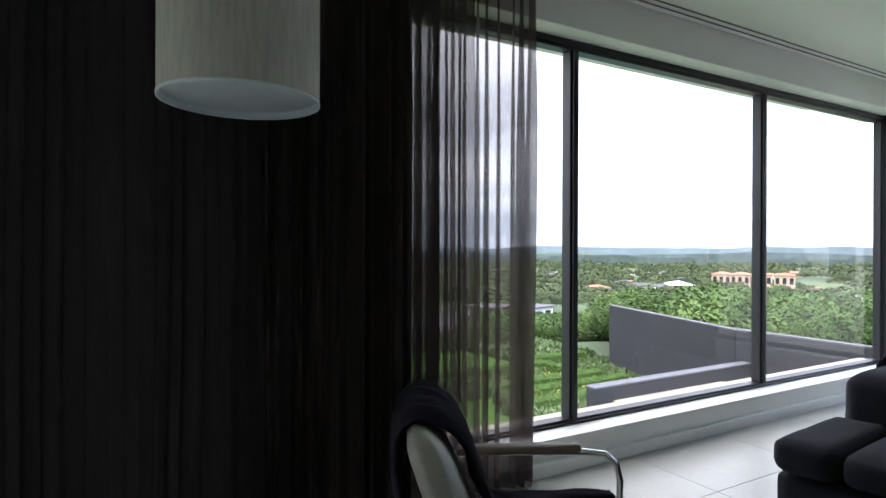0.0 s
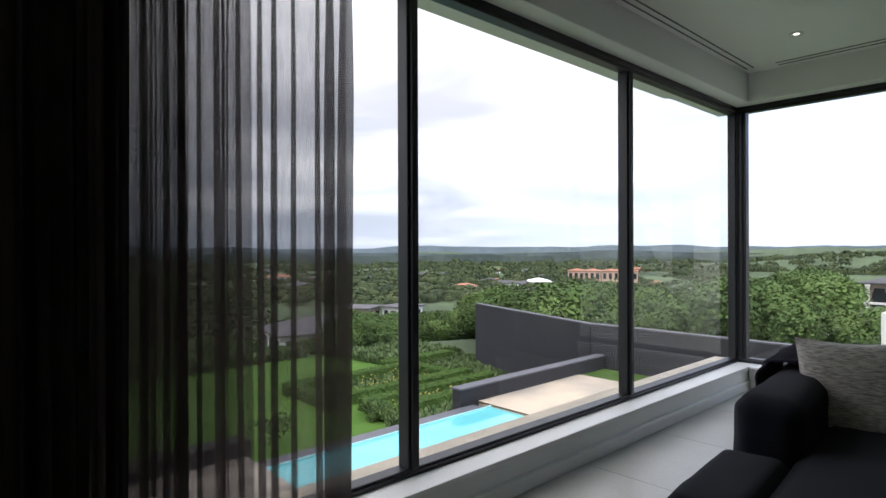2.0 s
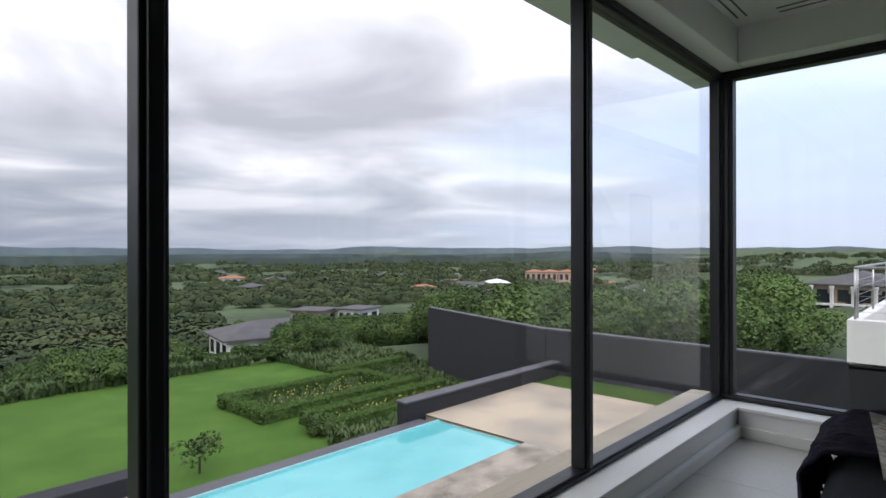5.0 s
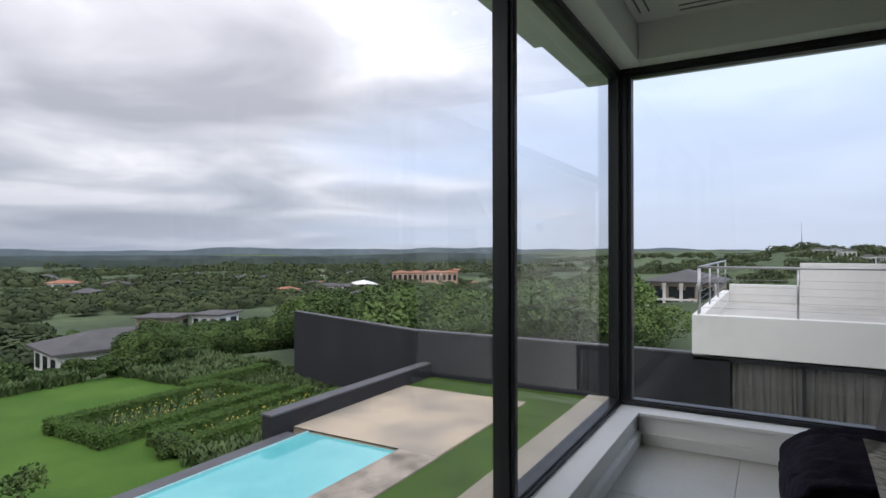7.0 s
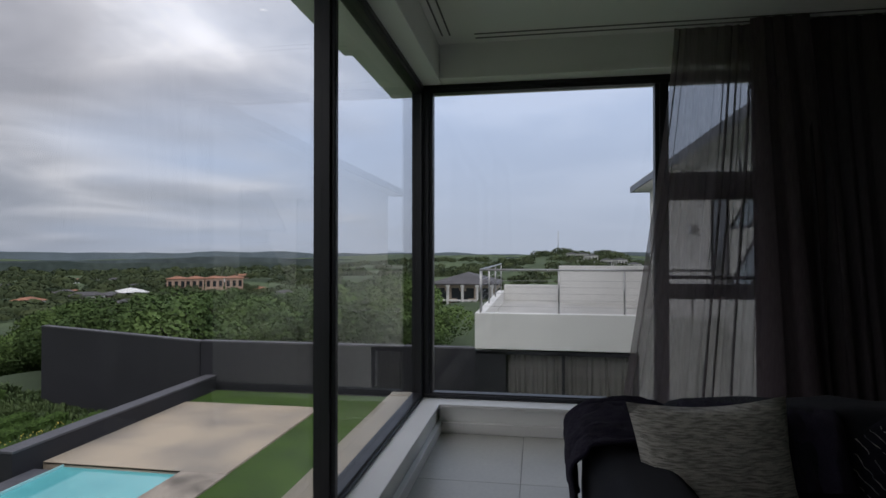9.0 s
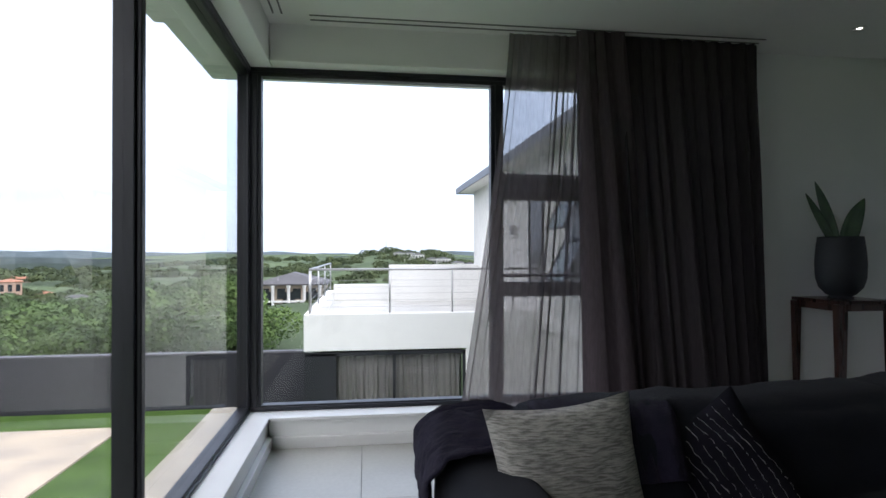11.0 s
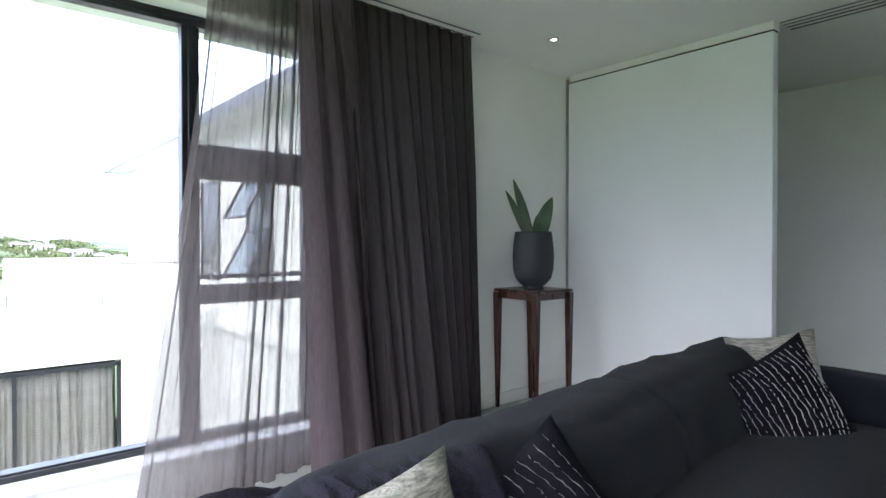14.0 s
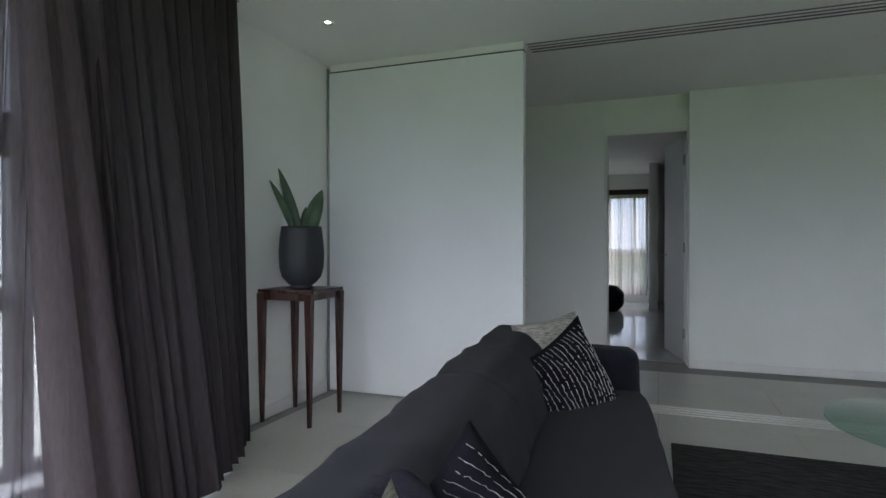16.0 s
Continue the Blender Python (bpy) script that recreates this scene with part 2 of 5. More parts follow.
M_WATER = mat("pool_water", (0.11, 0.45, 0.48), 0.06, var=0.05, scale=0.8, fine=5, bump=0.012, base2=(0.15, 0.52, 0.54))
M_POOL = mat("pool_plaster", (0.35, 0.68, 0.70), 0.7, var=0.05)
M_GRASS = mat("mown_lawn", (0.092, 0.175, 0.034), 0.95, var=0.22, scale=0.5, fine=40, bump=0.25, base2=(0.062, 0.135, 0.024), spec=0.1)
M_YARD = mat("yard_lawn", (0.075, 0.135, 0.030), 0.95, var=0.22, scale=0.8, fine=50, bump=0.25, base2=(0.045, 0.085, 0.020), spec=0.1)
M_LAND = mat("valley_scrub", (0.125, 0.165, 0.090), 0.97, var=0.25, scale=0.012, fine=0.35, bump=0.3, base2=(0.075, 0.100, 0.062), spec=0.05, wear=0.3)
M_HEDGE = mat("clipped_hedge", (0.10, 0.17, 0.045), 0.9, var=0.3, scale=5, fine=45, bump=0.4, base2=(0.05, 0.09, 0.025), spec=0.1)
M_TREE = mat("foliage", (0.115, 0.175, 0.055), 0.9, var=0.3, scale=0.5, fine=9, bump=0.3, base2=(0.050, 0.086, 0.034), spec=0.1, random_tint=0.55)
M_WOODS = mat("woodland_foliage", (0.100, 0.124, 0.058), 0.92, var=0.22, scale=0.07, fine=1.2, bump=0.3, base2=(0.042, 0.060, 0.036), spec=0.08)
M_STRAP = mat("strappy_leaves", (0.130, 0.185, 0.075), 0.8, var=0.3, scale=1.5, fine=12, bump=0.0, base2=(0.065, 0.105, 0.042), spec=0.15)
M_FLOWER = mat("yellow_petals", (0.55, 0.45, 0.08), 0.8, var=0.15, scale=5, fine=40, bump=0.0)
M_BARK = mat("bark", (0.09, 0.07, 0.05), 0.95, var=0.25, scale=6, fine=60, bump=0.3)
M_HOUSE = mat("white_house_render", (0.76, 0.76, 0.74), 0.8, var=0.05, scale=0.7, fine=6, bump=0.0)
M_ROOF = mat("grey_roof_tile", (0.105, 0.10, 0.105), 0.8, var=0.15, scale=0.6, fine=9, bump=0.1)
M_FASCIA = mat("blue_grey_fascia", (0.16, 0.18, 0.22), 0.5, var=0.08)
M_TERRA = mat("terracotta_roof", (0.42, 0.19, 0.11), 0.85, var=0.15, scale=0.3, fine=3, bump=0.05)
M_PINK = mat("pink_render", (0.55, 0.38, 0.29), 0.85, var=0.1, scale=0.3, fine=4)
# ridge colours carry the distance haze, paler and bluer with range
M_RIDGE = mat("far_hazed_ridge", (0.22, 0.27, 0.31), 0.98, var=0.1, scale=0.004, fine=0.02, bump=0.0, spec=0.0)
M_RIDGE_NEAR = mat("near_hazed_ridge", (0.120, 0.150, 0.135), 0.98, var=0.25, scale=0.012, fine=0.06, bump=0.0, spec=0.0, base2=(0.085, 0.112, 0.105))
M_RIDGE_MID = mat("mid_hazed_ridge", (0.155, 0.19, 0.20), 0.98, var=0.2, scale=0.008, fine=0.04, bump=0.0, spec=0.0)
M_FARWIN = mat("dark_window", (0.03, 0.035, 0.04), 0.15, var=0.1, fine=4, bump=0.0)
M_SASH = glass("tinted_awning_glass", (0.55, 0.60, 0.62), 0.0)
M_BUFF = mat("buff_render", (0.42, 0.35, 0.27), 0.85, var=0.1)
M_TERRACE = mat("pale_terrace_screed", (0.52, 0.51, 0.48), 0.85, var=0.08, scale=1.2, fine=30, bump=0.02)
M_CURTAIN_FAR = mat("grey_neighbour_curtain", (0.20, 0.195, 0.185), 0.9, var=0.1, scale=5, fine=60)


# ---- builders ----
def mesh_from(name, verts, faces, material, parent=None, smooth=False):
    me = bpy.data.meshes.new(name)
    me.from_pydata([tuple(v) for v in verts], [], faces)
    me.materials.append(material)
    if smooth:
        me.polygons.foreach_set("use_smooth", [True] * len(me.polygons))
    me.update()
    ob = new(name, me)
    ob.parent = parent
    return ob


def finish(bm, name, material, parent=None, smooth=False):
    me = bpy.data.meshes.new(name)
    bmesh.ops.recalc_face_normals(bm, faces=bm.faces)
    bm.to_mesh(me)
    bm.free()
    me.materials.append(material)
    if smooth:
        me.polygons.foreach_set("use_smooth", [True] * len(me.polygons))
    ob = new(name, me)
    ob.parent = parent
    return ob


def add_box(bm, x0, x1, y0, y1, z0, z1, bevel=0.0):
    r = bmesh.ops.create_cube(bm, size=1)
    for v in r["verts"]:
        v.co = ((x0 + x1) / 2 + v.co.x * (x1 - x0), (y0 + y1) / 2 + v.co.y * (y1 - y0), (z0 + z1) / 2 + v.co.z * (z1 - z0))
    if bevel:
        ed = {e for v in r["verts"] for e in v.link_edges}
        bmesh.ops.bevel(bm, geom=list(ed), offset=bevel, segments=2, affect="EDGES", profile=0.5)


def boxes(name, items, material, parent=None, bevel=0.004):
    bm = bmesh.new()
    for it in items:
        add_box(bm, *it, bevel=bevel)
    return finish(bm, name, material, parent)


def empty(name, place=(0, 0, 0)):
    ob = new(name)
    ob.location = place
    ob.empty_display_size = 0.1
    return ob


def soft(name, x0, x1, y0, y1, z0, z1, r, material, parent=None, puff=0.0, n=12, rough=0.004, slant=0.0):
    """A padded block with round edges, bulging sides and slight dents. slant: how far its top leans in x."""
    c = np.array([(x0 + x1) / 2, (y0 + y1) / 2, (z0 + z1) / 2])
    h = np.array([(x1 - x0) / 2, (y1 - y0) / 2, (z1 - z0) / 2])
    bm = bmesh.new()
    bmesh.ops.create_cube(bm, size=2)
    bmesh.ops.subdivide_edges(bm, edges=bm.edges, cuts=n, use_grid_fill=True)
    seed = Vector(c) * 3
    for v in bm.verts:
        p = np.array(v.co)
        q = np.sign(p) * np.abs(p) ** 0.8
        w = q * h
        inner = np.clip(w, -(h - r), h - r)
        d = w - inner
        ln = np.linalg.norm(d)
        if ln > 1e-9:
            w = inner + d / ln * r
        a = 1 - np.abs(p) ** 2.5
        for k in range(3):
            o = [j for j in range(3) if j != k]
            if abs(p[k]) > 0.99:
                w[k] += np.sign(p[k]) * puff * a[o[0]] * a[o[1]]
        w[0] += slant * (w[2] / h[2])
        nz = noise.noise_vector(Vector(w) * 5 + seed) * rough * 1.5 + noise.noise_vector(Vector(w) * 14 + seed) * rough * 0.6
        v.co = Vector(c + w) + nz
    return finish(bm, name, material, parent, True)


def lathe(name, profile, material, place=(0, 0, 0), parent=None, n=40, cap=False):
    verts, faces = [], []
    for r, z in profile:
        for i in range(n):
            a = 2 * math.pi * i / n
            verts.append((place[0] + r * math.cos(a), place[1] + r * math.sin(a), place[2] + z))
    for k in range(len(profile) - 1):
        for i in range(n):
            j = (i + 1) % n
            faces.append((k * n + i, k * n + j, (k + 1) * n + j, (k + 1) * n + i))
    if cap:
        faces.append(tuple(range(n))[::-1])
        faces.append(tuple((len(profile) - 1) * n + i for i in range(n)))
    return mesh_from(name, verts, faces, material, parent, True)


def tube(name, points, r, material, parent=None, n=10):
    """A round bar along points."""
    pts = [Vector(p) for p in points]
    verts, faces = [], []
    for k, p in enumerate(pts):
        d = (pts[min(k + 1, len(pts) - 1)] - pts[max(k - 1, 0)]).normalized()
        a = d.orthogonal().normalized() if abs(d.y) > 0.95 else d.cross(Vector((0, 1, 0))).normalized()
        b = d.cross(a)
        for i in range(n):
            t = 2 * math.pi * i / n
            verts.append(p + a * r * math.cos(t) + b * r * math.sin(t))
    for k in range(len(pts) - 1):
        for i in range(n):
            j = (i + 1) % n
            faces.append((k * n + i, k * n + j, (k + 1) * n + j, (k + 1) * n + i))
    faces += [tuple(range(n))[::-1], tuple((len(pts) - 1) * n + i for i in range(n))]
    return mesh_from(name, verts, faces, material, parent, True)


def curtain(name, a, b, z0, z1, folds, amp, material, seed, parent=None, swing=(0, 0), side=0.0, thick=0.0, rows=20, bow=0.0):
    """Hanging cloth from a to b, pinch-pleated at the top; folds wander and open towards the hem. swing: how far the a-side hem is drawn away; bow: how far the middle of the hem bellies into the room."""
    A, B = Vector((a[0], a[1], 0)), Vector((b[0], b[1], 0))
    d = (B - A).normalized()
    nrm = Vector((-d.y, d.x, 0))
    L = (B - A).length
    cols = int(folds * 10)
    rnd = random.Random(seed)
    ph = [rnd.uniform(-1.5, 1.5) for _ in range(int(folds) + 3)]
    am = [rnd.uniform(0.25, 1.35) for _ in range(int(folds) + 3)]
    verts, faces = [], []
    for k in range(rows + 1):
        f = k / rows
        z = z0 + (z1 - z0) * (1 - (1 - f) ** 1.0)
        for i in range(cols + 1):
            s = i / cols
            u = s * folds
            q = int(u)
            w = u - q
            p = ph[q] * (1 - w) + ph[q + 1] * w
            m = am[q] * (1 - w) + am[q + 1] * w
            drop = 1 - f
            wob = noise.noise(Vector((s * folds * 0.35, z * 0.55, seed * 7.3)))
            off = amp * m * math.sin(2 * math.pi * u + p * (1 + drop)) * (0.45 + 0.55 * min(1, drop * 3)) + amp * 0.8 * wob * drop
            along = s * (L + side * drop) + 0.35 * L / folds * m * math.sin(4 * math.pi * u + p) * 0.5 + wob * 0.03 * drop
            pull = (1 - s) ** 1.3 * drop ** 1.2
            v = A + d * along + nrm * off + Vector((swing[0], swing[1], 0)) * pull
            v.x -= bow * math.sin(math.pi * min(1.0, s)) * drop ** 1.3
            verts.append((v.x, v.y, z))
    for k in range(rows):
        for i in range(cols):
            o = k * (cols + 1) + i
            faces.append((o, o + 1, o + cols + 2, o + cols + 1))
    ob = mesh_from(name, verts, faces, material, parent, True)
    if thick:
        md = ob.modifiers.new("thickness", "SOLIDIFY")
        md.thickness = thick
    return ob


def cushion(name, c, u, v, half, thick, material, seed=0, n=14):
    """A stuffed square cushion: centre c, edge directions u and v."""
    c, u, v = Vector(c), Vector(u).normalized(), Vector(v).normalized()
    w = u.cross(v).normalized()
    v = w.cross(u)
    verts, faces = [], []

    def at(a, b, sgn):
        pin = 1 - 0.10 * (1 - abs(b) ** 2) * abs(a) ** 3 - 0.10 * (1 - abs(a) ** 2) * abs(b) ** 3
        t = thick * ((1 - abs(a) ** 2.6) * (1 - abs(b) ** 2.6)) ** 0.55
        wr = 0.012 * noise.noise(Vector((a * 3.2, b * 3.2, seed + sgn)))
        return c + u * (a * half * pin) + v * (b * half * pin) + w * sgn * (t + wr * (1 - abs(a)) * (1 - abs(b)) * 2)
    for sgn in (1, -1):
        o = len(verts)
        for j in range(n + 1):
            for i in range(n + 1):
                verts.append(at(2 * i / n - 1, 2 * j / n - 1, sgn))
        for j in range(n):
            for i in range(n):
                q = o + j * (n + 1) + i
                f = (q, q + 1, q + n + 2, q + n + 1)
                faces.append(f if sgn > 0 else f[::-1])
    ob = mesh_from(name, verts, faces, material, None, True)
    bm = bmesh.new()
    bm.from_mesh(ob.data)
    bmesh.ops.remove_doubles(bm, verts=bm.verts, dist=0.0005)
    bm.to_mesh(ob.data)
    bm.free()
    return ob, at


def fringes(ob, at, count, material, seed):
    """Rows of ragged yarn sewn across both faces of a cushion."""
    rnd = random.Random(seed)
    for k in range(count):
        a = -0.88 + 1.74 * k / (count - 1)
        for sgn in (1, -1):
            verts, faces = [], []
            m = 44
            for i in range(m + 1):
                b = -0.94 + 1.88 * i / m
                aa = a + 0.12 * (1 - b * b) - 0.06 + 0.02 * math.sin(b * 5 + k) + rnd.uniform(-0.012, 0.012)
                w = 0.0016 + 0.005 * rnd.random() ** 2
                p, q = at(aa - w, b, sgn), at(aa + w, b, sgn)
                lift = (p - at(aa, b, -sgn)).normalized() * (0.002 + rnd.uniform(0, 0.006))
                verts += [p, (p + q) / 2 + lift, q]
            for i in range(m):
                if rnd.random() < 0.16:
                    continue
                for e in (0, 1):
                    x = i * 3 + e
                    faces.append((x, x + 3, x + 4, x + 1))
            mesh_from("fringe_row", verts, faces, material, ob)


# ---- the room: shell ----
CEIL = 2.62
S = "structure"
wall_n = boxes("wall_north", [(-10.2, 0.25, -0.13, 0.0, -0.30, 0.165), (-10.2, 0.20, 0.0, 0.20, -0.30, 0.13), (-10.2, 0.25, -0.14, 0.20, 2.388, 3.0),
                              (-10.2, -9.9, -0.14, 0.20, 0.165, 2.388)], M_WALL, bevel=0.006)
tagged(wall_n, "white plastered window wall with a low sill", "wall", kind=S)
wall_e = boxes("wall_east", [(-0.14, 0.0, -3.42, -0.143, -0.30, 0.165), (0.0, 0.25, -3.42, 0.0, -0.30, 0.13), (-0.14, 0.25, -3.42, -0.143, 2.388, 3.0),
                             (-0.055, 0.25, -4.62, -3.42, -0.30, 3.0)], M_WALL, bevel=0.006)
tagged(wall_e, "white plastered wall around the corner window", "wall", kind=S)
sill_n = tagged(boxes("window_sill", [(-9.9, -0.14, -0.148, 0.0, 0.165, 0.187), (-0.165, 0.0, -3.42, -0.0, 0.1655, 0.1875)], M_SILL, bevel=0.004), "white painted sill below the corner window", "window sill", kind=S)
skirt = boxes("baseboard", [(-10.2, -0.14, -0.165, -0.132, 0.0, 0.07), (-0.178, -0.142, -3.42, -0.168, 0.0, 0.07), (-0.066, -0.056, -4.60, -3.43, 0.0, 0.09)], M_SILL, bevel=0.005)
tagged(skirt, "white painted skirting board", "baseboard", kind=S)
tagged(boxes("wall_west", [(-10.4, -10.2, -9.0, 0.2, -0.3, 3.0)], M_WALL), "plain white plastered wall", "wall", kind=S)
tagged(boxes("ceiling", [(-10.2, 0.2, -4.80, -0.142, CEIL, CEIL + 0.25)], M_CEIL, bevel=0), "white painted plaster ceiling", "ceiling", kind=S)
tagged(boxes("ceiling_hall", [(-10.2, 0.2, -6.9, -4.802, CEIL + 0.03, CEIL + 0.3)], M_CEIL, bevel=0), "white painted hall ceiling", "ceiling", kind=S)
# wall that slides: fixed leaf in the corner, set against the stack of tracks
tagged(boxes("wall_panel", [(-1.66, -0.075, -4.70, -4.62, 0.012, 2.555)], M_PANEL, bevel=0.004), "tall white sliding wall panel, closed against the corner", "sliding panel", kind=S)
tagged(boxes("wall_nib", [(-0.06, 0.25, -6.9, -4.62, -0.3, 3.0)], M_WALL), "white plastered side wall", "wall", kind=S)
tagged(boxes("panel_jamb", [(-0.073, -0.061, -4.64, -4.605, 0.0, CEIL - 0.03)], M_STEEL, bevel=0.002), "thin metal jamb of the sliding wall", "trim", kind=S)
head_track = boxes("panel_track", [(-1.66, -0.08, -4.72, -4.625, 2.568, CEIL)], M_CEIL, bevel=0.002)
# dark strip fills the gap over the panel in place of its shade
tagged(boxes("slot_shade_strip", [(-1.66, -0.08, -4.69, -4.632, 2.556, 2.567)], M_DARK, bevel=0.002), "slot above the sliding wall panel, its shade a dark strip", "track", kind=S)
tagged(head_track, "white head above the sliding wall panel", "track", kind=S)
for k in range(4):
    # track slots are not cut: thin strips paint their shade on the ceiling
    o = boxes("ceiling_track", [(-10.1, -1.67, -4.70 - 0.06 * k, -4.691 - 0.06 * k, CEIL - 0.005, CEIL + 0.002)], M_SLOT_SHADE, bevel=0)
    tagged(o, "ceiling track of the sliding wall, slot shade as a dark strip", "track", group="sliding wall tracks", kind=S)
    o = boxes("floor_track", [(-10.1, -1.67, -4.92 - 0.06 * k, -4.895 - 0.06 * k, 0.001, 0.009)], M_RING, bevel=0.002)
    tagged(o, "narrow metal floor track of the sliding wall", "track", group="sliding wall floor tracks", kind=S)
for k in range(2):
    # rail recesses likewise, shade painted as flush grey strips
    tagged(boxes("curtain_rail", [(-10.1, -0.30, -0.195 - 0.05 * k, -0.185 - 0.05 * k, CEIL - 0.004, CEIL + 0.002)], M_SLOT_SHADE, bevel=0), "curtain rail slot in the ceiling, its shade a flat grey strip", "curtain rail", group="curtain rails north", kind=S)
    tagged(boxes("curtain_rail", [(-0.235 - 0.07 * k, -0.222 - 0.07 * k, -3.38, -0.40, CEIL - 0.004, CEIL + 0.002)], M_SLOT_SHADE, bevel=0), "curtain rail slot in the ceiling, its shade a flat grey strip", "curtain rail", group="curtain rails east", kind=S)

# hall beyond the sliding wall, with the doorway to the next room
HB = -6.69
tagged(boxes("wall_hall", [(-2.05, 0.25, HB - 0.15, HB, -0.3, 3.0), (-2.83, -2.05, HB - 0.15, HB, 2.30, 3.0), (-10.2, -2.83, HB - 0.15, HB + 0.10, -0.3, 3.0)], M_WALL),
       "white plastered hall wall with a tall doorway", "wall", kind=S)
tagged(boxes("skirting_hall", [(-10.2, -2.84, HB + 0.102, HB + 0.115, 0.0, 0.08), (-2.03, -0.07, HB + 0.002, HB + 0.014, 0.0, 0.08)], M_SILL), "white hall skirting board", "baseboard", kind=S)
tagged(boxes("door_frame", [(-2.07, -2.035, HB - 0.16, HB + 0.012, 0.0, 2.32), (-2.845, -2.81, HB - 0.16, HB + 0.012, 0.0, 2.32), (-2.845, -2.035, HB - 0.16, HB + 0.012, 2.285, 2.32)], M_SILL),
       "white painted door frame", "door frame", kind=S)
door = empty("door_1", (-2.80, HB - 0.14, 0.01))
tagged(door, "white flush door standing open into the far room", "door", kind=S)
leaf = boxes("door_leaf", [(0, 0.74, -0.04, 0.0, 0.0, 2.26)], M_PANEL, door, bevel=0.003)
tube("handle", [(0.66, 0.0, 1.06), (0.66, 0.05, 1.06), (0.65, 0.055, 1.06), (0.55, 0.055, 1.06)], 0.010, M_CHROME, door)
for hz in (0.28, 1.14, 2.02):
    boxes("hinge", [(-0.015, 0.012, 0.0, 0.012, hz - 0.05, hz + 0.05)], M_STEEL, door, bevel=0.002)
door.rotation_euler = (0, 0, radians(-76))
# the far room
FR = -13.0
tagged(boxes("far_room_floor", [(-5.0, 0.2, FR, HB - 0.15, -0.02, 0.0)], M_GLOSS, bevel=0), "polished pale floor tiles mirroring the window", "floor", kind=S)
tagged(boxes("far_room_ceiling", [(-5.0, 0.2, FR, HB - 0.15, CEIL, CEIL + 0.2)], M_CEIL, bevel=0), "white ceiling of the far room", "ceiling", kind=S)
tagged(boxes("far_room_walls", [(-5.2, -5.0, FR, HB - 0.15, -0.3, 3), (0.2, 0.4, FR, HB - 0.15, -0.3, 3), (-5.0, -2.36, FR - 0.2, FR, -0.3, 3), (0.0, 0.2, FR - 0.2, FR, -0.3, 3),
                                (-2.36, 0.0, FR - 0.2, FR, -0.3, 0.25), (-2.36, 0.0, FR - 0.2, FR, 2.2, 3)], M_WALL), "white walls of the far room", "wall", kind=S)
tagged(boxes("partition", [(-2.55, -2.40, FR + 0.01, -11.4, 0.0, CEIL)], M_WALL), "white partition wall in the far room", "wall", kind=S)
# the window's east stretch is unseen, added to light the far room
tagged(boxes("window_far", [(-2.36, 0.0, FR - 0.12, FR - 0.06, 0.25, 0.31), (-2.36, 0.0, FR - 0.12, FR - 0.06, 2.14, 2.2), (-2.36, 0.0, FR - 0.12, FR - 0.06, 0.93, 1.02)]
             + [(x, x + 0.05, FR - 0.12, FR - 0.06, 0.25, 2.2) for x in (-2.36, -2.12, -1.62, -0.95, -0.06)], M_ALU), "black framed window of the far room, widened out of view for light", "window", kind=S)
tagged(curtain("sheer_curtain", (-2.36, FR + 0.14), (0.0, FR + 0.14), 0.16, 2.30, 30, 0.03, M_SHEER_PALE, 5), "pale sheer curtain drawn across the far window", "curtain")
tagged(boxes("curtain_heading", [(-2.36, 0.0, FR + 0.10, FR + 0.18, 2.20, 2.30)], M_DRAPE2), "dark gathered heading of the far curtain", "curtain heading", kind=S)
tagged(soft("pouf", -1.95, -1.45, -11.6, -11.0, 0.0, 0.42, 0.15, M_SOFA, puff=0.03), "dark round upholstered pouf on the polished floor", "pouf")


# ---- corner window ----
def bars(name, items, parent):
    return boxes(name, items, M_ALU, parent, bevel=0.005)


def pane(a, b, parent):
    """A sheet of glass standing between two plan points, 6 mm thick."""
    ob = boxes("pane", [(a[0], b[0], a[1], b[1], a[2], b[2])], M_GLASS, parent, bevel=0)
    ob.visible_shadow = False
    return ob


HZ0, HZ1 = 0.187, 2.388
win_n = empty("window_1", (-3.6, 0.04, HZ0))
tagged(win_n, "wide black aluminium framed picture window, unseen west bays added for light", "window", kind=S)
inv = Matrix.Translation((3.6, -0.04, -HZ0))
frame_n = bars("frame", [(-9.9, -0.002, 0.0, 0.075, HZ0, 0.218), (-9.9, -0.002, -0.012, 0.02, HZ0, 0.204), (-9.9, -0.002, 0.0, 0.075, 2.333, HZ1), (-9.9, -0.002, -0.010, 0.02, 2.358, HZ1)], win_n)
# bays west of -6.45 are out of view, added to brighten the room
for mx in (-9.87, -9.1, -7.3, -5.47, -3.645, -1.80):
    bars("mullion", [(mx - 0.032, mx + 0.032, 0.002, 0.073, 0.216, 2.333), (mx - 0.018, mx + 0.018, -0.014, 0.004, 0.216, 2.333)], win_n)
for x0, x1 in ((-9.84, -9.13), (-9.07, -7.33), (-7.27, -5.50), (-5.44, -3.677), (-3.613, -1.832), (-1.768, -0.02)):
    pane((x0, 0.034, 0.216), (x1, 0.040, 2.333), win_n)
win_e = empty("window_2", (0.04, -1.7, HZ0))
tagged(win_e, "black aluminium framed east window with awning lights", "window", kind=S)
bars("frame", [(0.0, 0.075, -3.40, 0.0, HZ0, 0.225), (-0.012, 0.02, -3.40, 0.0, HZ0, 0.215), (0.0, 0.075, -3.40, 0.0, 2.333, HZ1), (-0.010, 0.02, -3.40, 0.0, 2.358, HZ1)], win_e)
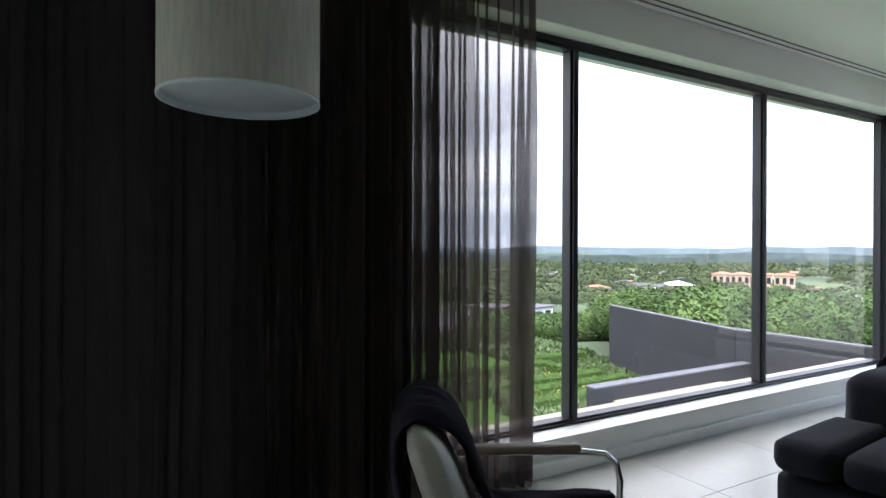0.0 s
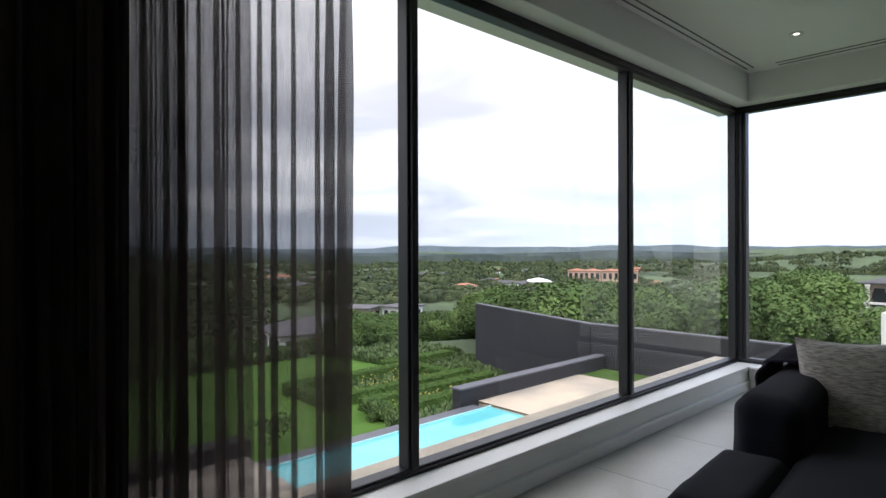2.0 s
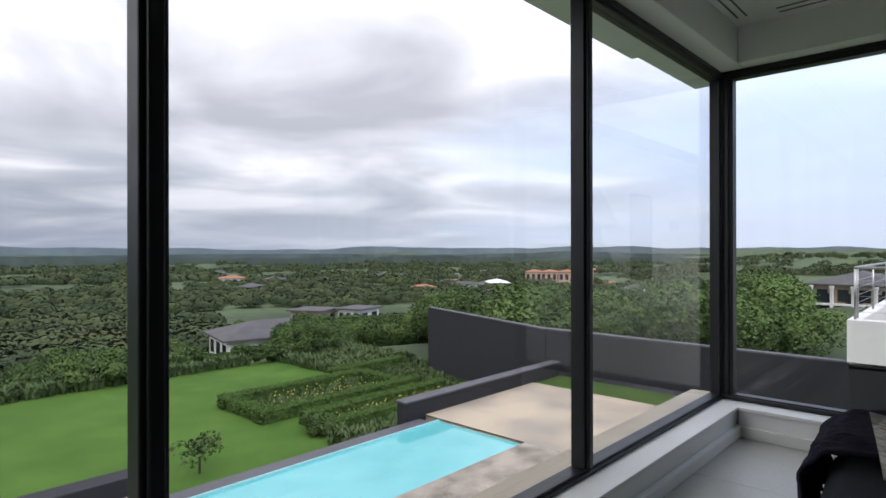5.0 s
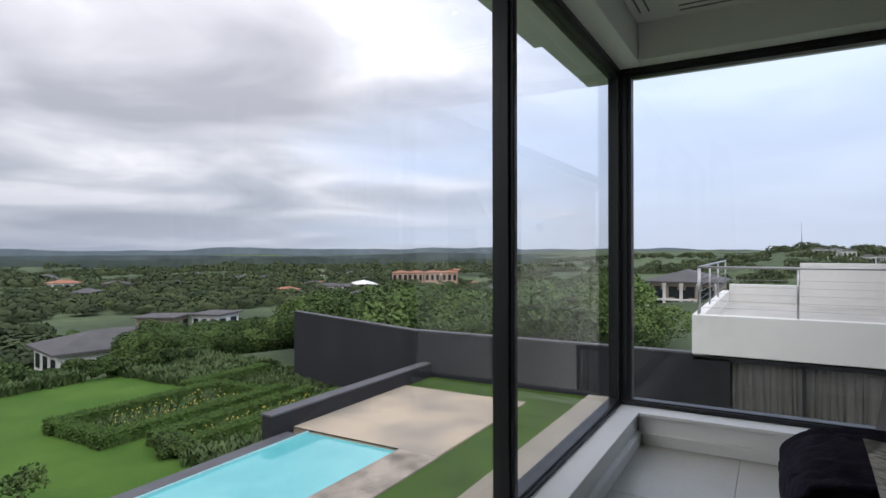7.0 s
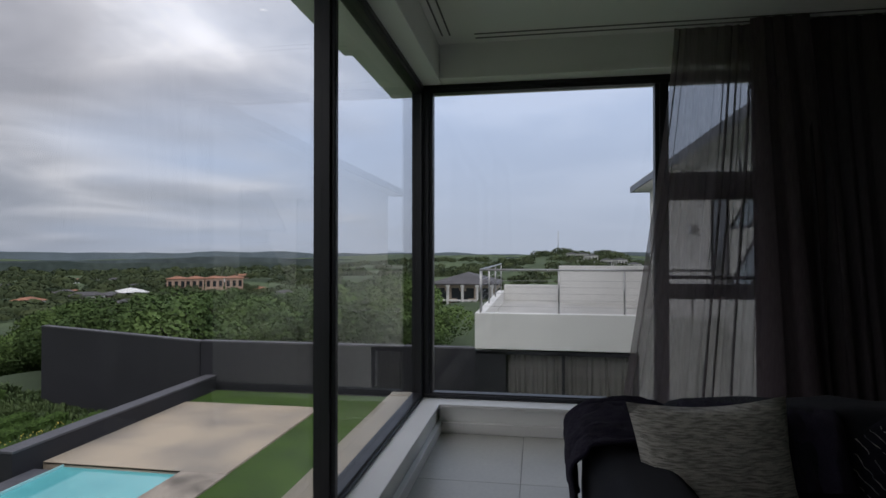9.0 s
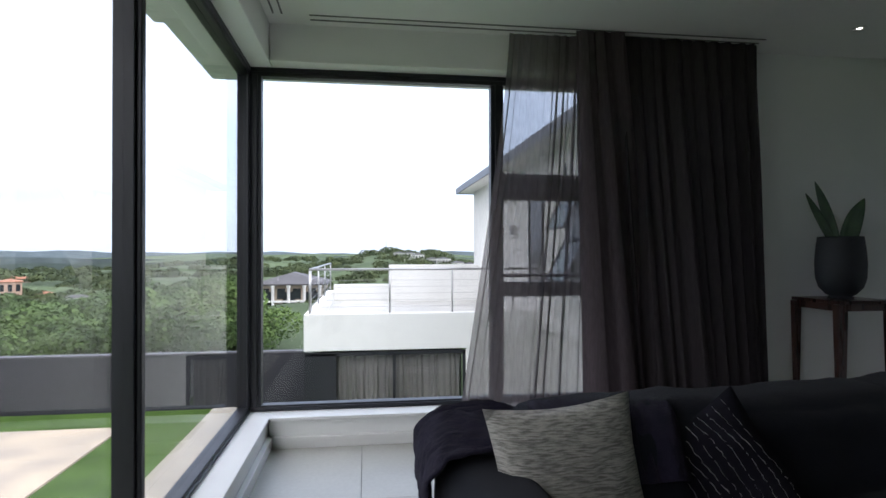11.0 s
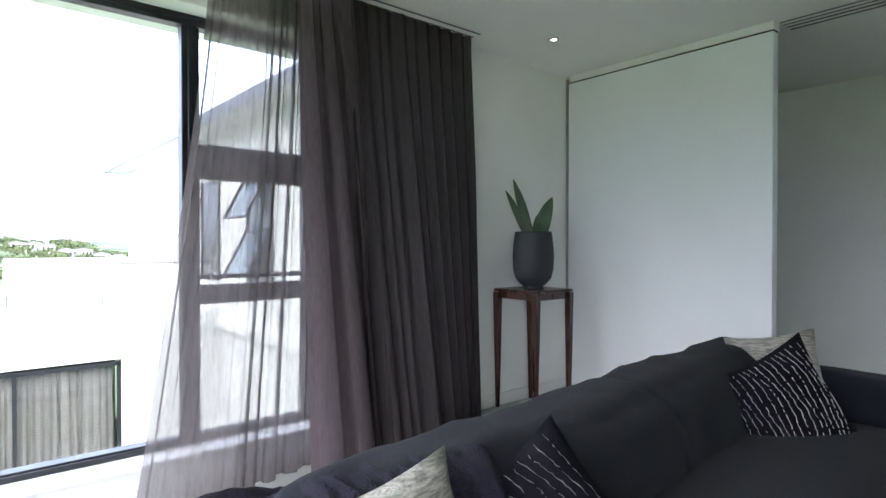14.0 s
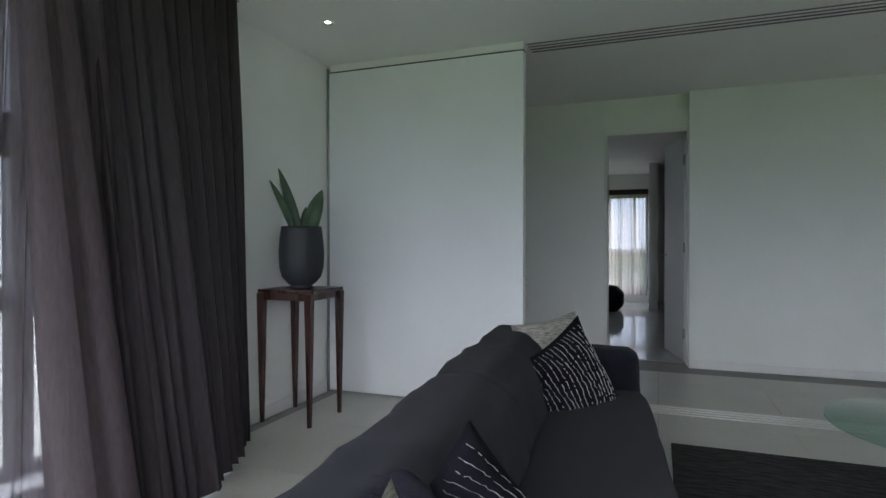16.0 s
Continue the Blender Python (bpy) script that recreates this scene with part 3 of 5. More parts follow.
bars("corner_post", [(-0.002, 0.078, -0.072, 0.078, HZ0 + 0.003, HZ1 - 0.003), (-0.018, 0.0, -0.050, -0.020, 0.22, 2.34), (-0.045, -0.016, -0.004, 0.01, 0.22, 2.34)], win_e)
bars("mullion", [(0.002, 0.073, -1.66, -1.572, 0.216, 2.333), (-0.014, 0.004, -1.64, -1.60, 0.216, 2.333)], win_e)
bars("mullion", [(0.002, 0.073, -2.34, -2.25, 0.216, 2.333)], win_e)
bars("mullion", [(0.002, 0.073, -3.40, -3.33, 0.216, 2.333)], win_e)
for y0, y1 in ((-2.25, -1.66), (-3.33, -2.34)):
    bars("transom", [(0.002, 0.073, y0, y1, 1.555, 1.735), (0.002, 0.073, y0, y1, 0.90, 1.0), (0.02, 0.06, y0, y1, 1.03, 1.055)], win_e)
    for z0, z1 in ((0.22, 0.90), (1.055, 1.555), (1.735, 2.333)):
        pane((0.034, y0, z0), (0.040, y1, z1), win_e)
    tube("stay", [(0.09, y0 + 0.12, 1.74), (0.16, y0 + 0.10, 1.84)], 0.008, M_ALU, win_e, 6)
pane((0.034, -1.572, 0.22), (0.040, -0.072, 2.333), win_e)
for w in (win_n, win_e):
    for c in w.children:
        c.matrix_parent_inverse = Matrix.Translation(-Vector(w.location))
tagged(boxes("outer_ledge", [(-10.2, 0.20, 0.20, 0.27, 0.08, 0.17), (-10.2, 0.20, 0.078, 0.20, 0.132, 0.172), (0.078, 0.23, -3.42, 0.078, 0.132, 0.158)], M_SAND), "sandstone coloured outer window ledge", "ledge", kind=S)
tagged(boxes("eave_soffit", [(-10.4, 0.50, 0.21, 0.35, 2.445, 2.75), (-10.4, -0.46, 0.35, 0.42, 2.465, 2.75), (0.26, 0.50, -6.0, 0.21, 2.445, 2.75)], M_WALL), "white rendered eave above the window", "eave", kind=S)
tagged(boxes("roof_slab", [(-10.6, 0.50, -13.3, 0.42, 3.0, 3.2)], M_HOUSE), "plain flat roof of the house", "roof", kind=S)
tagged(boxes("house_base", [(-10.4, 0.19, -0.12, 0.19, -3.5, -0.30), (0.0, 0.22, -13, 0.0, -3.5, -0.30)], M_HOUSE), "white rendered storey below the room", "wall", kind=S)


# ---- lights in the ceiling ----
def downlight(x, y):
    e = empty("downlight", (x, y, CEIL))
    tagged(e, "small round recessed ceiling downlight with metal ring", "downlight", group="ceiling downlights")
    lathe("ring", [(0.017, -0.0005), (0.030, -0.006), (0.042, -0.007), (0.046, -0.002), (0.046, 0.002)], M_RING, parent=e, n=28)
    lathe("lens", [(0.001, -0.001), (0.017, -0.001)], M_LAMP, parent=e, n=24)


for p in ((-0.86, -0.70), (-0.55, -3.84)):
    downlight(*p)

# ---- curtains ----
# drape ends at -6.45 to leave the added unseen bays bare for light
tagged(curtain("drape", (-6.45, -0.30), (-4.84, -0.29), 0.02, CEIL - 0.01, 16, 0.045, M_DRAPE, 3), "dark charcoal drape drawn back along the window wall", "curtain")
for x0, x1, y, n, seed, words in ((-5.3, -4.11, -0.20, 17, 11, "dark sheer curtain gathered beside the picture window"), (-5.35, -4.50, -0.245, 12, 37, "inner fall of dark sheer curtain behind another"),
                                  (-5.4, -4.70, -0.285, 11, 53, "bunched fall of dark sheer curtain beside the drape"), (-5.45, -4.87, -0.325, 10, 71, "dark sheer curtain bunched tightly against the drape")):
    tagged(curtain("sheer_curtain", (x0, y), (x1, y - 0.01), 0.02, CEIL - 0.01, n, 0.042, M_SHEER, seed), words, "curtain", group="sheers on the window wall")
tagged(curtain("sheer_curtain", (-0.205, -1.66), (-0.215, -2.50), 0.02, CEIL - 0.012, 11, 0.026, M_SHEER2, 21, swing=(-0.22, 0.42)), "sheer curtain hanging loose beside the awning window", "curtain")
# separate fall for the drape's lit leading edge, lightened by colour
tagged(curtain("drape", (-0.315, -2.05), (-0.325, -2.38), 0.012, CEIL - 0.014, 3, 0.028, M_DRAPE_LIT, 27, swing=(-0.30, 0.07), side=0.22, bow=0.22), "leading edge of the drape, window light painted in as rose-grey", "curtain")
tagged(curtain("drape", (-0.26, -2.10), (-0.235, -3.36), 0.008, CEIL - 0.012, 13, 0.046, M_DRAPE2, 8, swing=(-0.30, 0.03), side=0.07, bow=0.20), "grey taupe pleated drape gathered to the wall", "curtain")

# ---- sofa ----
sofa = empty("sofa", (-2.2, -2.45, 0))
tagged(sofa, "long charcoal upholstered sofa with loose back cushions and a chaise", "sofa")
parts = [soft("base", -2.70, -1.90, -3.95, -0.98, 0.05, 0.26, 0.03, M_SOFA, sofa),
         soft("chaise_base", -3.47, -2.45, -1.93, -0.95, 0.05, 0.25, 0.03, M_SOFA, sofa),
         soft("chaise_cushion", -3.50, -2.16, -1.95, -1.19, 0.255, 0.40, 0.06, M_SOFA, sofa, puff=0.012),
         soft("chaise_cushion", -3.50, -2.88, -1.185, -0.94, 0.255, 0.395, 0.05, M_SOFA, sofa, puff=0.006),
         soft("seat_cushion", -2.73, -2.10, -3.77, -1.96, 0.255, 0.425, 0.05, M_SOFA, sofa, puff=0.018),
         soft("backrest", -2.10, -1.93, -3.95, -0.98, 0.20, 0.61, 0.06, M_SOFA, sofa, puff=0.01, slant=0.02),
         soft("back_cushion", -2.24, -1.94, -2.74, -1.20, 0.38, 0.712, 0.10, M_SOFA, sofa, puff=0.010, n=24, slant=0.06, rough=0.011),
         soft("back_cushion", -2.24, -1.94, -3.90, -2.50, 0.38, 0.722, 0.10, M_SOFA, sofa, puff=0.010, n=24, slant=0.06, rough=0.011),
         soft("arm", -2.84, -1.94, -1.21, -0.96, 0.20, 0.585, 0.07, M_SOFA, sofa, puff=0.008),
         soft("arm", -2.70, -1.92, -4.00, -3.78, 0.20, 0.61, 0.06, M_SOFA, sofa, puff=0.008)]
for fx, fy in ((-2.62, -3.85), (-1.98, -3.85), (-1.98, -1.08), (-3.38, -1.05), (-3.38, -1.84)):
    parts.append(boxes("foot", [(fx - 0.03, fx + 0.03, fy - 0.03, fy + 0.03, 0.0, 0.06)], M_WOOD, sofa))
for c in parts:
    c.matrix_parent_inverse = Matrix.Translation(-Vector(sofa.location))
# the sofa stands a few degrees askew to the window wall
ASKEW = Matrix.Translation((-2.2, -1.1, 0)) @ Matrix.Rotation(radians(5), 4, "Z") @ Matrix.Translation((2.2, 1.1, 0))
sofa.matrix_basis = ASKEW @ sofa.matrix_basis

c1, at1 = cushion("throw_pillow", (-2.22, -1.31, 0.54), (0.12, -1, 0.05), (0.30, 0.12, 1), 0.235, 0.075, M_CREAM, 3)
tagged(c1, "cream woven throw pillow with dark slub lines", "pillow", group="sofa pillows")
c2, at2 = cushion("throw_pillow", (-2.20, -1.76, 0.47), (-0.40, -0.60, 0.58), (0.5, 0.25, 0.8), 0.235, 0.07, M_NAVY, 9)
tagged(c2, "navy throw pillow with rows of white yarn fringe", "pillow", group="sofa pillows")
fringes(c2, at2, 16, M_FRINGE, 4)
c3, at3 = cushion("throw_pillow", (-2.17, -3.33, 0.525), (-0.42, -0.64, 0.36), (0.45, 0.30, 0.82), 0.24, 0.07, M_NAVY, 13)
tagged(c3, "navy throw pillow with rows of white yarn fringe", "pillow", group="sofa pillows")
fringes(c3, at3, 16, M_FRINGE, 6)
c4, at4 = cushion("throw_pillow", (-2.04, -3.68, 0.575), (-0.6, -0.7, 0.1), (0.15, -0.25, 1), 0.22, 0.06, M_CREAM, 17)
tagged(c4, "cream woven throw pillow with dark slub lines", "pillow", group="sofa pillows")


def drape_over(name, path, width, direction, material, seed, thick=0.012, wr=0.03):
    """A thick blanket laid along a path of points, spread to both sides by width along direction."""
    d = Vector(direction)
    pts = [Vector(p) for p in path]
    fine = []
    for k in range(len(pts) - 1):
        for i in range(8):
            t = i / 8
            p0, p1, p2, p3 = pts[max(k - 1, 0)], pts[k], pts[k + 1], pts[min(k + 2, len(pts) - 1)]
            fine.append(0.5 * ((2 * p1) + (p2 - p0) * t + (2 * p0 - 5 * p1 + 4 * p2 - p3) * t * t + (3 * p1 - p0 - 3 * p2 + p3) * t ** 3))
    fine.append(pts[-1])
    m = 34
    verts, faces = [], []
    for j, p in enumerate(fine):
        tan = (fine[min(j + 1, len(fine) - 1)] - fine[max(j - 1, 0)]).normalized()
        nr = tan.cross(d).normalized()
        if nr.z < -0.2:
            nr = -nr
        for i in range(m + 1):
            s = i / m - 0.5
            q = p + d * s * width * (1 + 0.12 * noise.noise(Vector((j * 0.12, seed, s * 2))))
            ridge = 1 - abs(noise.noise(Vector((s * 9, j * 0.07, seed + 2.0)))) * 2
            q += nr * (wr * 0.8 * ridge + wr * 0.5 * noise.noise(Vector((s * 20, j * 0.3, seed))))
            verts.append(q)
    for j in range(len(fine) - 1):
        for i in range(m):
            o = j * (m + 1) + i
            faces.append((o, o + 1, o + m + 2, o + m + 1))
    ob = mesh_from(name, verts, faces, material, None, True)
    md = ob.modifiers.new("thickness", "SOLIDIFY")
    md.thickness = thick
    return ob


tagged(drape_over("throw_blanket", [(-2.02, -0.93, 0.44), (-2.02, -0.925, 0.56), (-2.02, -0.98, 0.625), (-2.01, -1.10, 0.64), (-2.0, -1.20, 0.63), (-2.0, -1.27, 0.60)], 0.36, (1, 0, 0.10), M_THROW, 3),
       "crumpled navy knitted throw over the sofa arm", "throw")
tagged(drape_over("throw_blanket", [(-1.83, -1.42, 0.42), (-1.84, -1.42, 0.58), (-1.90, -1.43, 0.66), (-2.02, -1.45, 0.705), (-2.14, -1.46, 0.675), (-2.22, -1.46, 0.53)], 0.42, (0, 1, 0), M_THROW, 8),
       "crumpled navy knitted throw over the sofa back", "throw")

# ---- plant stand, pot and plant ----
stand = empty("plant_stand", (-0.272, -3.95, 0))
tagged(stand, "tall dark mahogany plant stand with tapered legs", "side table")
boxes("top", [(-0.205, 0.205, -0.205, 0.205, 0.862, 0.885)], M_WOOD, stand, bevel=0.004)
boxes("apron", [(-0.19, 0.19, -0.19, 0.19, 0.815, 0.862)], M_WOOD, stand, bevel=0.003)
for sx in (-1, 1):
    for sy in (-1, 1):
        a, b = 0.024, 0.011
        vs = [(sx * 0.185 + dx * w, sy * 0.185 + dy * w, z) for z, w in ((0.0, b), (0.86, a)) for dx, dy in ((-1, -1), (1, -1), (1, 1), (-1, 1))]
        mesh_from("leg", vs, [(3, 2, 1, 0), (4, 5, 6, 7), (0, 1, 5, 4), (1, 2, 6, 5), (2, 3, 7, 6), (3, 0, 4, 7)], M_WOOD, stand)
pot = empty("plant_pot", (-0.272, -3.95, 0.885))
tagged(pot, "slate grey ribbed ceramic pot with a spiky plant", "potted plant")
prof = [(0.0, 0.0), (0.075, 0.0), (0.078, 0.012), (0.066, 0.016), (0.09, 0.03), (0.128, 0.075), (0.146, 0.14), (0.150, 0.24), (0.144, 0.33), (0.136, 0.405), (0.134, 0.42), (0.124, 0.42), (0.122, 0.36)]
vessel = lathe("vessel", prof, M_POT, parent=pot, n=64)
for i, v in enumerate(vessel.data.vertices):
    r = math.hypot(v.co.x, v.co.y)
    if r > 0.08 and 0.03 < v.co.z < 0.40:
        g = 1 + 0.014 * math.cos(32 * math.atan2(v.co.y, v.co.x))
        v.co.x, v.co.y = v.co.x * g, v.co.y * g
lathe("soil", [(0.0, 0.37), (0.123, 0.365)], M_SOIL, parent=pot, n=24)


def blade(base, tip, width, curl):
    b, t = Vector(base), Vector(tip)
    d = t - b
    side = d.cross(Vector((-0.55, 0.83, 0))).normalized()
    nr = side.cross(d).normalized()
    vs, fs = [], []
    n = 12
    for k in range(n + 1):
        f = k / n
        w = width * (0.5 + 1.1 * f) * (1 - f) ** 0.95 if f < 1 else 0
        c = b + d * f + nr * curl * math.sin(f * math.pi) + Vector((0, 0, 0.02 * math.sin(f * 3)))
        vs += [c - side * w + nr * w * 0.35, c - side * w * 0.5 + nr * w * 0.08, c, c + side * w * 0.5 + nr * w * 0.08, c + side * w + nr * w * 0.35]
    for k in range(n):
        for i in range(4):
            o = k * 5 + i
            fs.append((o, o + 1, o + 6, o + 5))
    ob = mesh_from("leaf", vs, fs, M_LEAF, pot, True)
    ob.modifiers.new("thickness", "SOLIDIFY").thickness = 0.006


for bs, tp, w, cu in (((0.03, 0.02, 0.37), (0.175, 0.115, 0.73), 0.042, 0.02), ((0.0, 0.03, 0.37), (0.125, 0.085, 0.81), 0.056, -0.015), ((-0.04, -0.02, 0.37), (-0.12, -0.07, 0.67), 0.088, 0.02), ((0.02, -0.03, 0.37), (0.03, -0.10, 0.56), 0.03, 0.02)):
    blade(bs, tp, w, cu)

# ---- rug and glass table ----
rug = boxes("rug", [(-4.75, -2.63, -4.25, -2.05, 0.001, 0.014)], M_RUG, bevel=0.004)
tagged(rug, "black and grey woven rug in front of the sofa", "rug")
gt = empty("coffee_table", (-3.72, -3.46, 0))
tagged(gt, "round glass coffee table on a chrome base", "coffee table")
top = lathe("glass_top", [(0.0, 0.435), (0.488, 0.435), (0.495, 0.441), (0.495, 0.446), (0.488, 0.452), (0.0, 0.452)], M_TABLEGLASS, parent=gt, n=64)
top.visible_shadow = False
for k in range(3):
    a = k * 2.094 + 0.5
    tube("leg", [(0.30 * math.cos(a), 0.30 * math.sin(a), 0.02), (0.34 * math.cos(a), 0.34 * math.sin(a), 0.435)], 0.014, M_CHROME, gt)
lathe("ring", [(0.285, 0.015), (0.30, 0.015), (0.30, 0.03), (0.285, 0.03), (0.285, 0.015)], M_CHROME, parent=gt, n=40)

# ---- armchair and lamp beside the window ----
chair = empty("armchair", (-4.91, -1.26, 0.0))
chair.rotation_euler, chair.scale = (0, 0, radians(-25)), (0.92, 0.92, 0.92)
tagged(chair, "cream leather armchair with chrome frame and a knitted throw", "armchair")
soft("seat", -0.25, 0.33, -0.25, 0.25, 0.33, 0.44, 0.04, M_LEATHER, chair, puff=0.015)
soft("backrest", -0.34, -0.24, -0.25, 0.25, 0.36, 0.80, 0.045, M_LEATHER, chair, puff=0.012, slant=-0.09)
for sy in (-0.285, 0.285):
    tube("frame", [(-0.36, sy, 0.60), (0.22, sy, 0.585), (0.29, sy, 0.575), (0.33, sy, 0.54), (0.345, sy, 0.48), (0.33, sy, 0.05), (0.30, sy, 0.02), (0.24, sy, 0.012), (-0.38, sy, 0.012)], 0.012, M_CHROME, chair, 12)
    boxes("arm_pad", [(-0.24, 0.20, sy - 0.028, sy + 0.028, 0.588, 0.618)], M_PAD, chair, bevel=0.012)
tube("crossbar", [(-0.38, -0.285, 0.012), (-0.38, 0.285, 0.012)], 0.012, M_CHROME, chair)
chair_throw = drape_over("throw_blanket", [(-0.41, 0.06, 0.56), (-0.43, 0.06, 0.70), (-0.39, 0.06, 0.825), (-0.28, 0.06, 0.79), (-0.21, 0.06, 0.62), (-0.14, 0.06, 0.47), (0.02, 0.06, 0.455), (0.28, 0.06, 0.455)], 0.36, (0, 1, 0), M_THROW, 14, wr=0.022)
chair_throw.matrix_basis = pose(-4.91, -1.26, 0, 0, 0, -25) @ Matrix.Scale(0.92, 4)
tagged(chair_throw, "navy cable-knit throw draped over the armchair back", "throw")
lamp = empty("pendant_lamp", (-5.62, -0.75, 1.615))
tagged(lamp, "cream linen drum lamp shade, unlit", "lamp")
lathe("shade", [(0.222, 0.0), (0.222, 0.36)], M_SHADE, parent=lamp, n=64)
lathe("lining", [(0.219, 0.002), (0.219, 0.356), (0.03, 0.356)], M_SHADE_IN, parent=lamp, n=64)
lathe("rim", [(0.2185, -0.002), (0.224, -0.002), (0.224, 0.006), (0.2185, 0.006), (0.2185, -0.002)], M_SHADE_IN, parent=lamp, n=64)
tube("cord", [(0, 0, 0.36), (0, 0, CEIL - 1.615)], 0.004, M_DARK, lamp, 6)
lathe("diffuser", [(0.0, 0.02), (0.215, 0.02), (0.215, 0.026)], M_SHADE_IN, parent=lamp, n=48)


# ---- outside: the ground, one sheet to the horizon ----
def smooth(t):
    t = min(1, max(0, t))
    return t * t * (3 - 2 * t)


FALL = ((0, -3.52), (0.15, -5.0), (4.0, -5.08), (18, -5.2), (32, -8.5), (60, -12.5), (110, -17), (450, -25), (1500, -46), (2600, -40), (4800, -30))


def height(x, y):
    q = math.hypot(max(0.0, x - 15.0), max(0.0, y - 10.4)) if (x > 15.0 or y > 10.4) else 0.0
    back = math.hypot(max(0.0, -x - 14), max(0.0, -y - 22))
    q = max(q, back)
    z = FALL[-1][1]
    for (a, za), (b, zb) in zip(FALL, FALL[1:]):
        if q <= b:
            z = za + (zb - za) * (q - a) / (b - a)
            break
    az, r = math.degrees(math.atan2(y, x)), math.hypot(x, y)
    z += 27 * math.exp(-((az + 3) / 7.5) ** 2) * smooth((r - 250) / 600)
    z += 26 * math.exp(-((az - 12) / 9) ** 2) * smooth((r - 700) / 900)
    if x > 15 and y < 12:
        z += 4.0 * smooth((x - 15) / 25) * smooth((14 - y) / 10)
    amp = smooth((q - 25) / 300)
    z += amp * (9 * noise.noise(Vector((x / 260, y / 260, 0.3))) + 3 * noise.noise(Vector((x / 80, y / 80, 4))) + 12 * smooth((q - 900) / 900) * noise.noise(Vector((x / 700, y / 700, 9))))
    return z


rings = [i * 0.6 for i in range(1, 66)]
while rings[-1] < 4700:
    rings.append(rings[-1] * 1.06 + 0.2)
AZ = 240
gv, gf = [(6, 8, -3.52)], []
for r in rings:
    for i in range(AZ):
        a = 2 * math.pi * i / AZ
        x, y = 6 + r * math.cos(a), 8 + r * math.sin(a)
        z = height(x, y)
        if -0.6 < x < 7.6 and 6.2 < y < 10.6:
            z = -5.2
        gv.append((x, y, z))
for i in range(AZ):
    gf.append((0, 1 + i, 1 + (i + 1) % AZ))
for k in range(len(rings) - 1):
    for i in range(AZ):
        j = (i + 1) % AZ
        gf.append((1 + k * AZ + i, 1 + (k + 1) * AZ + i, 1 + (k + 1) * AZ + j, 1 + k * AZ + j))
tagged(mesh_from("ground", gv, gf, M_LAND, None, True), "green valley land running down to the horizon", "ground", kind=S)


def sheet(name, x0, x1, y0, y1, lift, material, step=0.8, ragged=0.0):
    nx, ny = max(1, int((x1 - x0) / step)), max(1, int((y1 - y0) / step))
    vs, fs = [], []
    for j in range(ny + 1):
        for i in range(nx + 1):
            x, y = x0 + (x1 - x0) * i / nx, y0 + (y1 - y0) * j / ny
            if ragged and (i in (0, nx) or j in (0, ny)):
                x += ragged * noise.noise(Vector((x, y, 1)))
                y += ragged * noise.noise(Vector((x, y, 5)))
            vs.append((x, y, height(x, y) + lift))
    for j in range(ny):
        for i in range(nx):
            o = j * (nx + 1) + i
            fs.append((o, o + 1, o + nx + 2, o + nx + 1))
    return mesh_from(name, vs, fs, material, None, True)


tagged(sheet("garden_lawn", -14, 13.6, 10.8, 28.3, 0.06, M_GRASS, ragged=0.5), "bright mown lawn below the pool terrace", "lawn", kind=S)
tagged(boxes("yard_lawn", [(-9.0, 14.1, 0.3, 5.62, -3.60, -3.44), (12.42, 14.1, 5.62, 10.4, -3.60, -3.441)], M_YARD, bevel=0), "green grass strip between house and terrace", "lawn", kind=S)
tagged(boxes("terrace_paving", [(7.16, 12.42, 5.63, 10.34, -3.62, -3.40), (7.16, 7.24, 6.66, 10.34, -3.46, -3.398)], M_PAVE, bevel=0.012), "stained beige concrete terrace beside the pool", "terrace", kind=S)
tagged(boxes("pool_surround", [(-8.0, 7.157, 5.60, 6.66, -3.62, -3.402), (-8.0, -0.06, 6.665, 9.94, -3.62, -3.25)], M_PAVE2, bevel=0.01), "beige aggregate paving around the pool", "paving", kind=S)
tagged(boxes("pool_basin", [(-0.05, 7.157, 6.66, 6.68, -4.6, -3.42), (-0.05, 7.157, 9.47, 9.5, -4.6, -3.43), (-0.05, 7.157, 6.66, 9.5, -4.7, -4.6), (7.0, 7.157, 6.68, 9.47, -4.6, -3.62)], M_POOL, bevel=0), "turquoise plastered pool basin", "pool", kind=S)
tagged(sheet("pool_water", -0.05, 7.15, 6.68, 9.5, 0.04, M_WATER, 0.3), "still turquoise swimming pool water", "water", kind=S)
tagged(boxes("pool_edge", [(-0.055, 6.9, 9.5, 9.98, -5.2, -3.45)], M_COPING, bevel=0.02), "dark slate infinity edge of the pool", "pool edge", kind=S)
tagged(boxes("planter_wall", [(6.4, 14.1, 10.0, 10.35, -5.2, -2.98)], M_RENDER, bevel=0.02), "low charcoal rendered wall with pale coping", "garden wall", kind=S)
tagged(boxes("planter_coping", [(6.38, 14.1, 9.97, 10.38, -2.978, -2.92)], M_COPING, bevel=0.01), "slate coping of the low terrace wall", "coping", kind=S)
tagged(boxes("planter_wall_west", [(-9.0, 0.05, 9.95, 10.45, -5.2, -2.92)], M_RENDER, bevel=0.02), "low charcoal rendered wall at the pool end", "garden wall", kind=S)


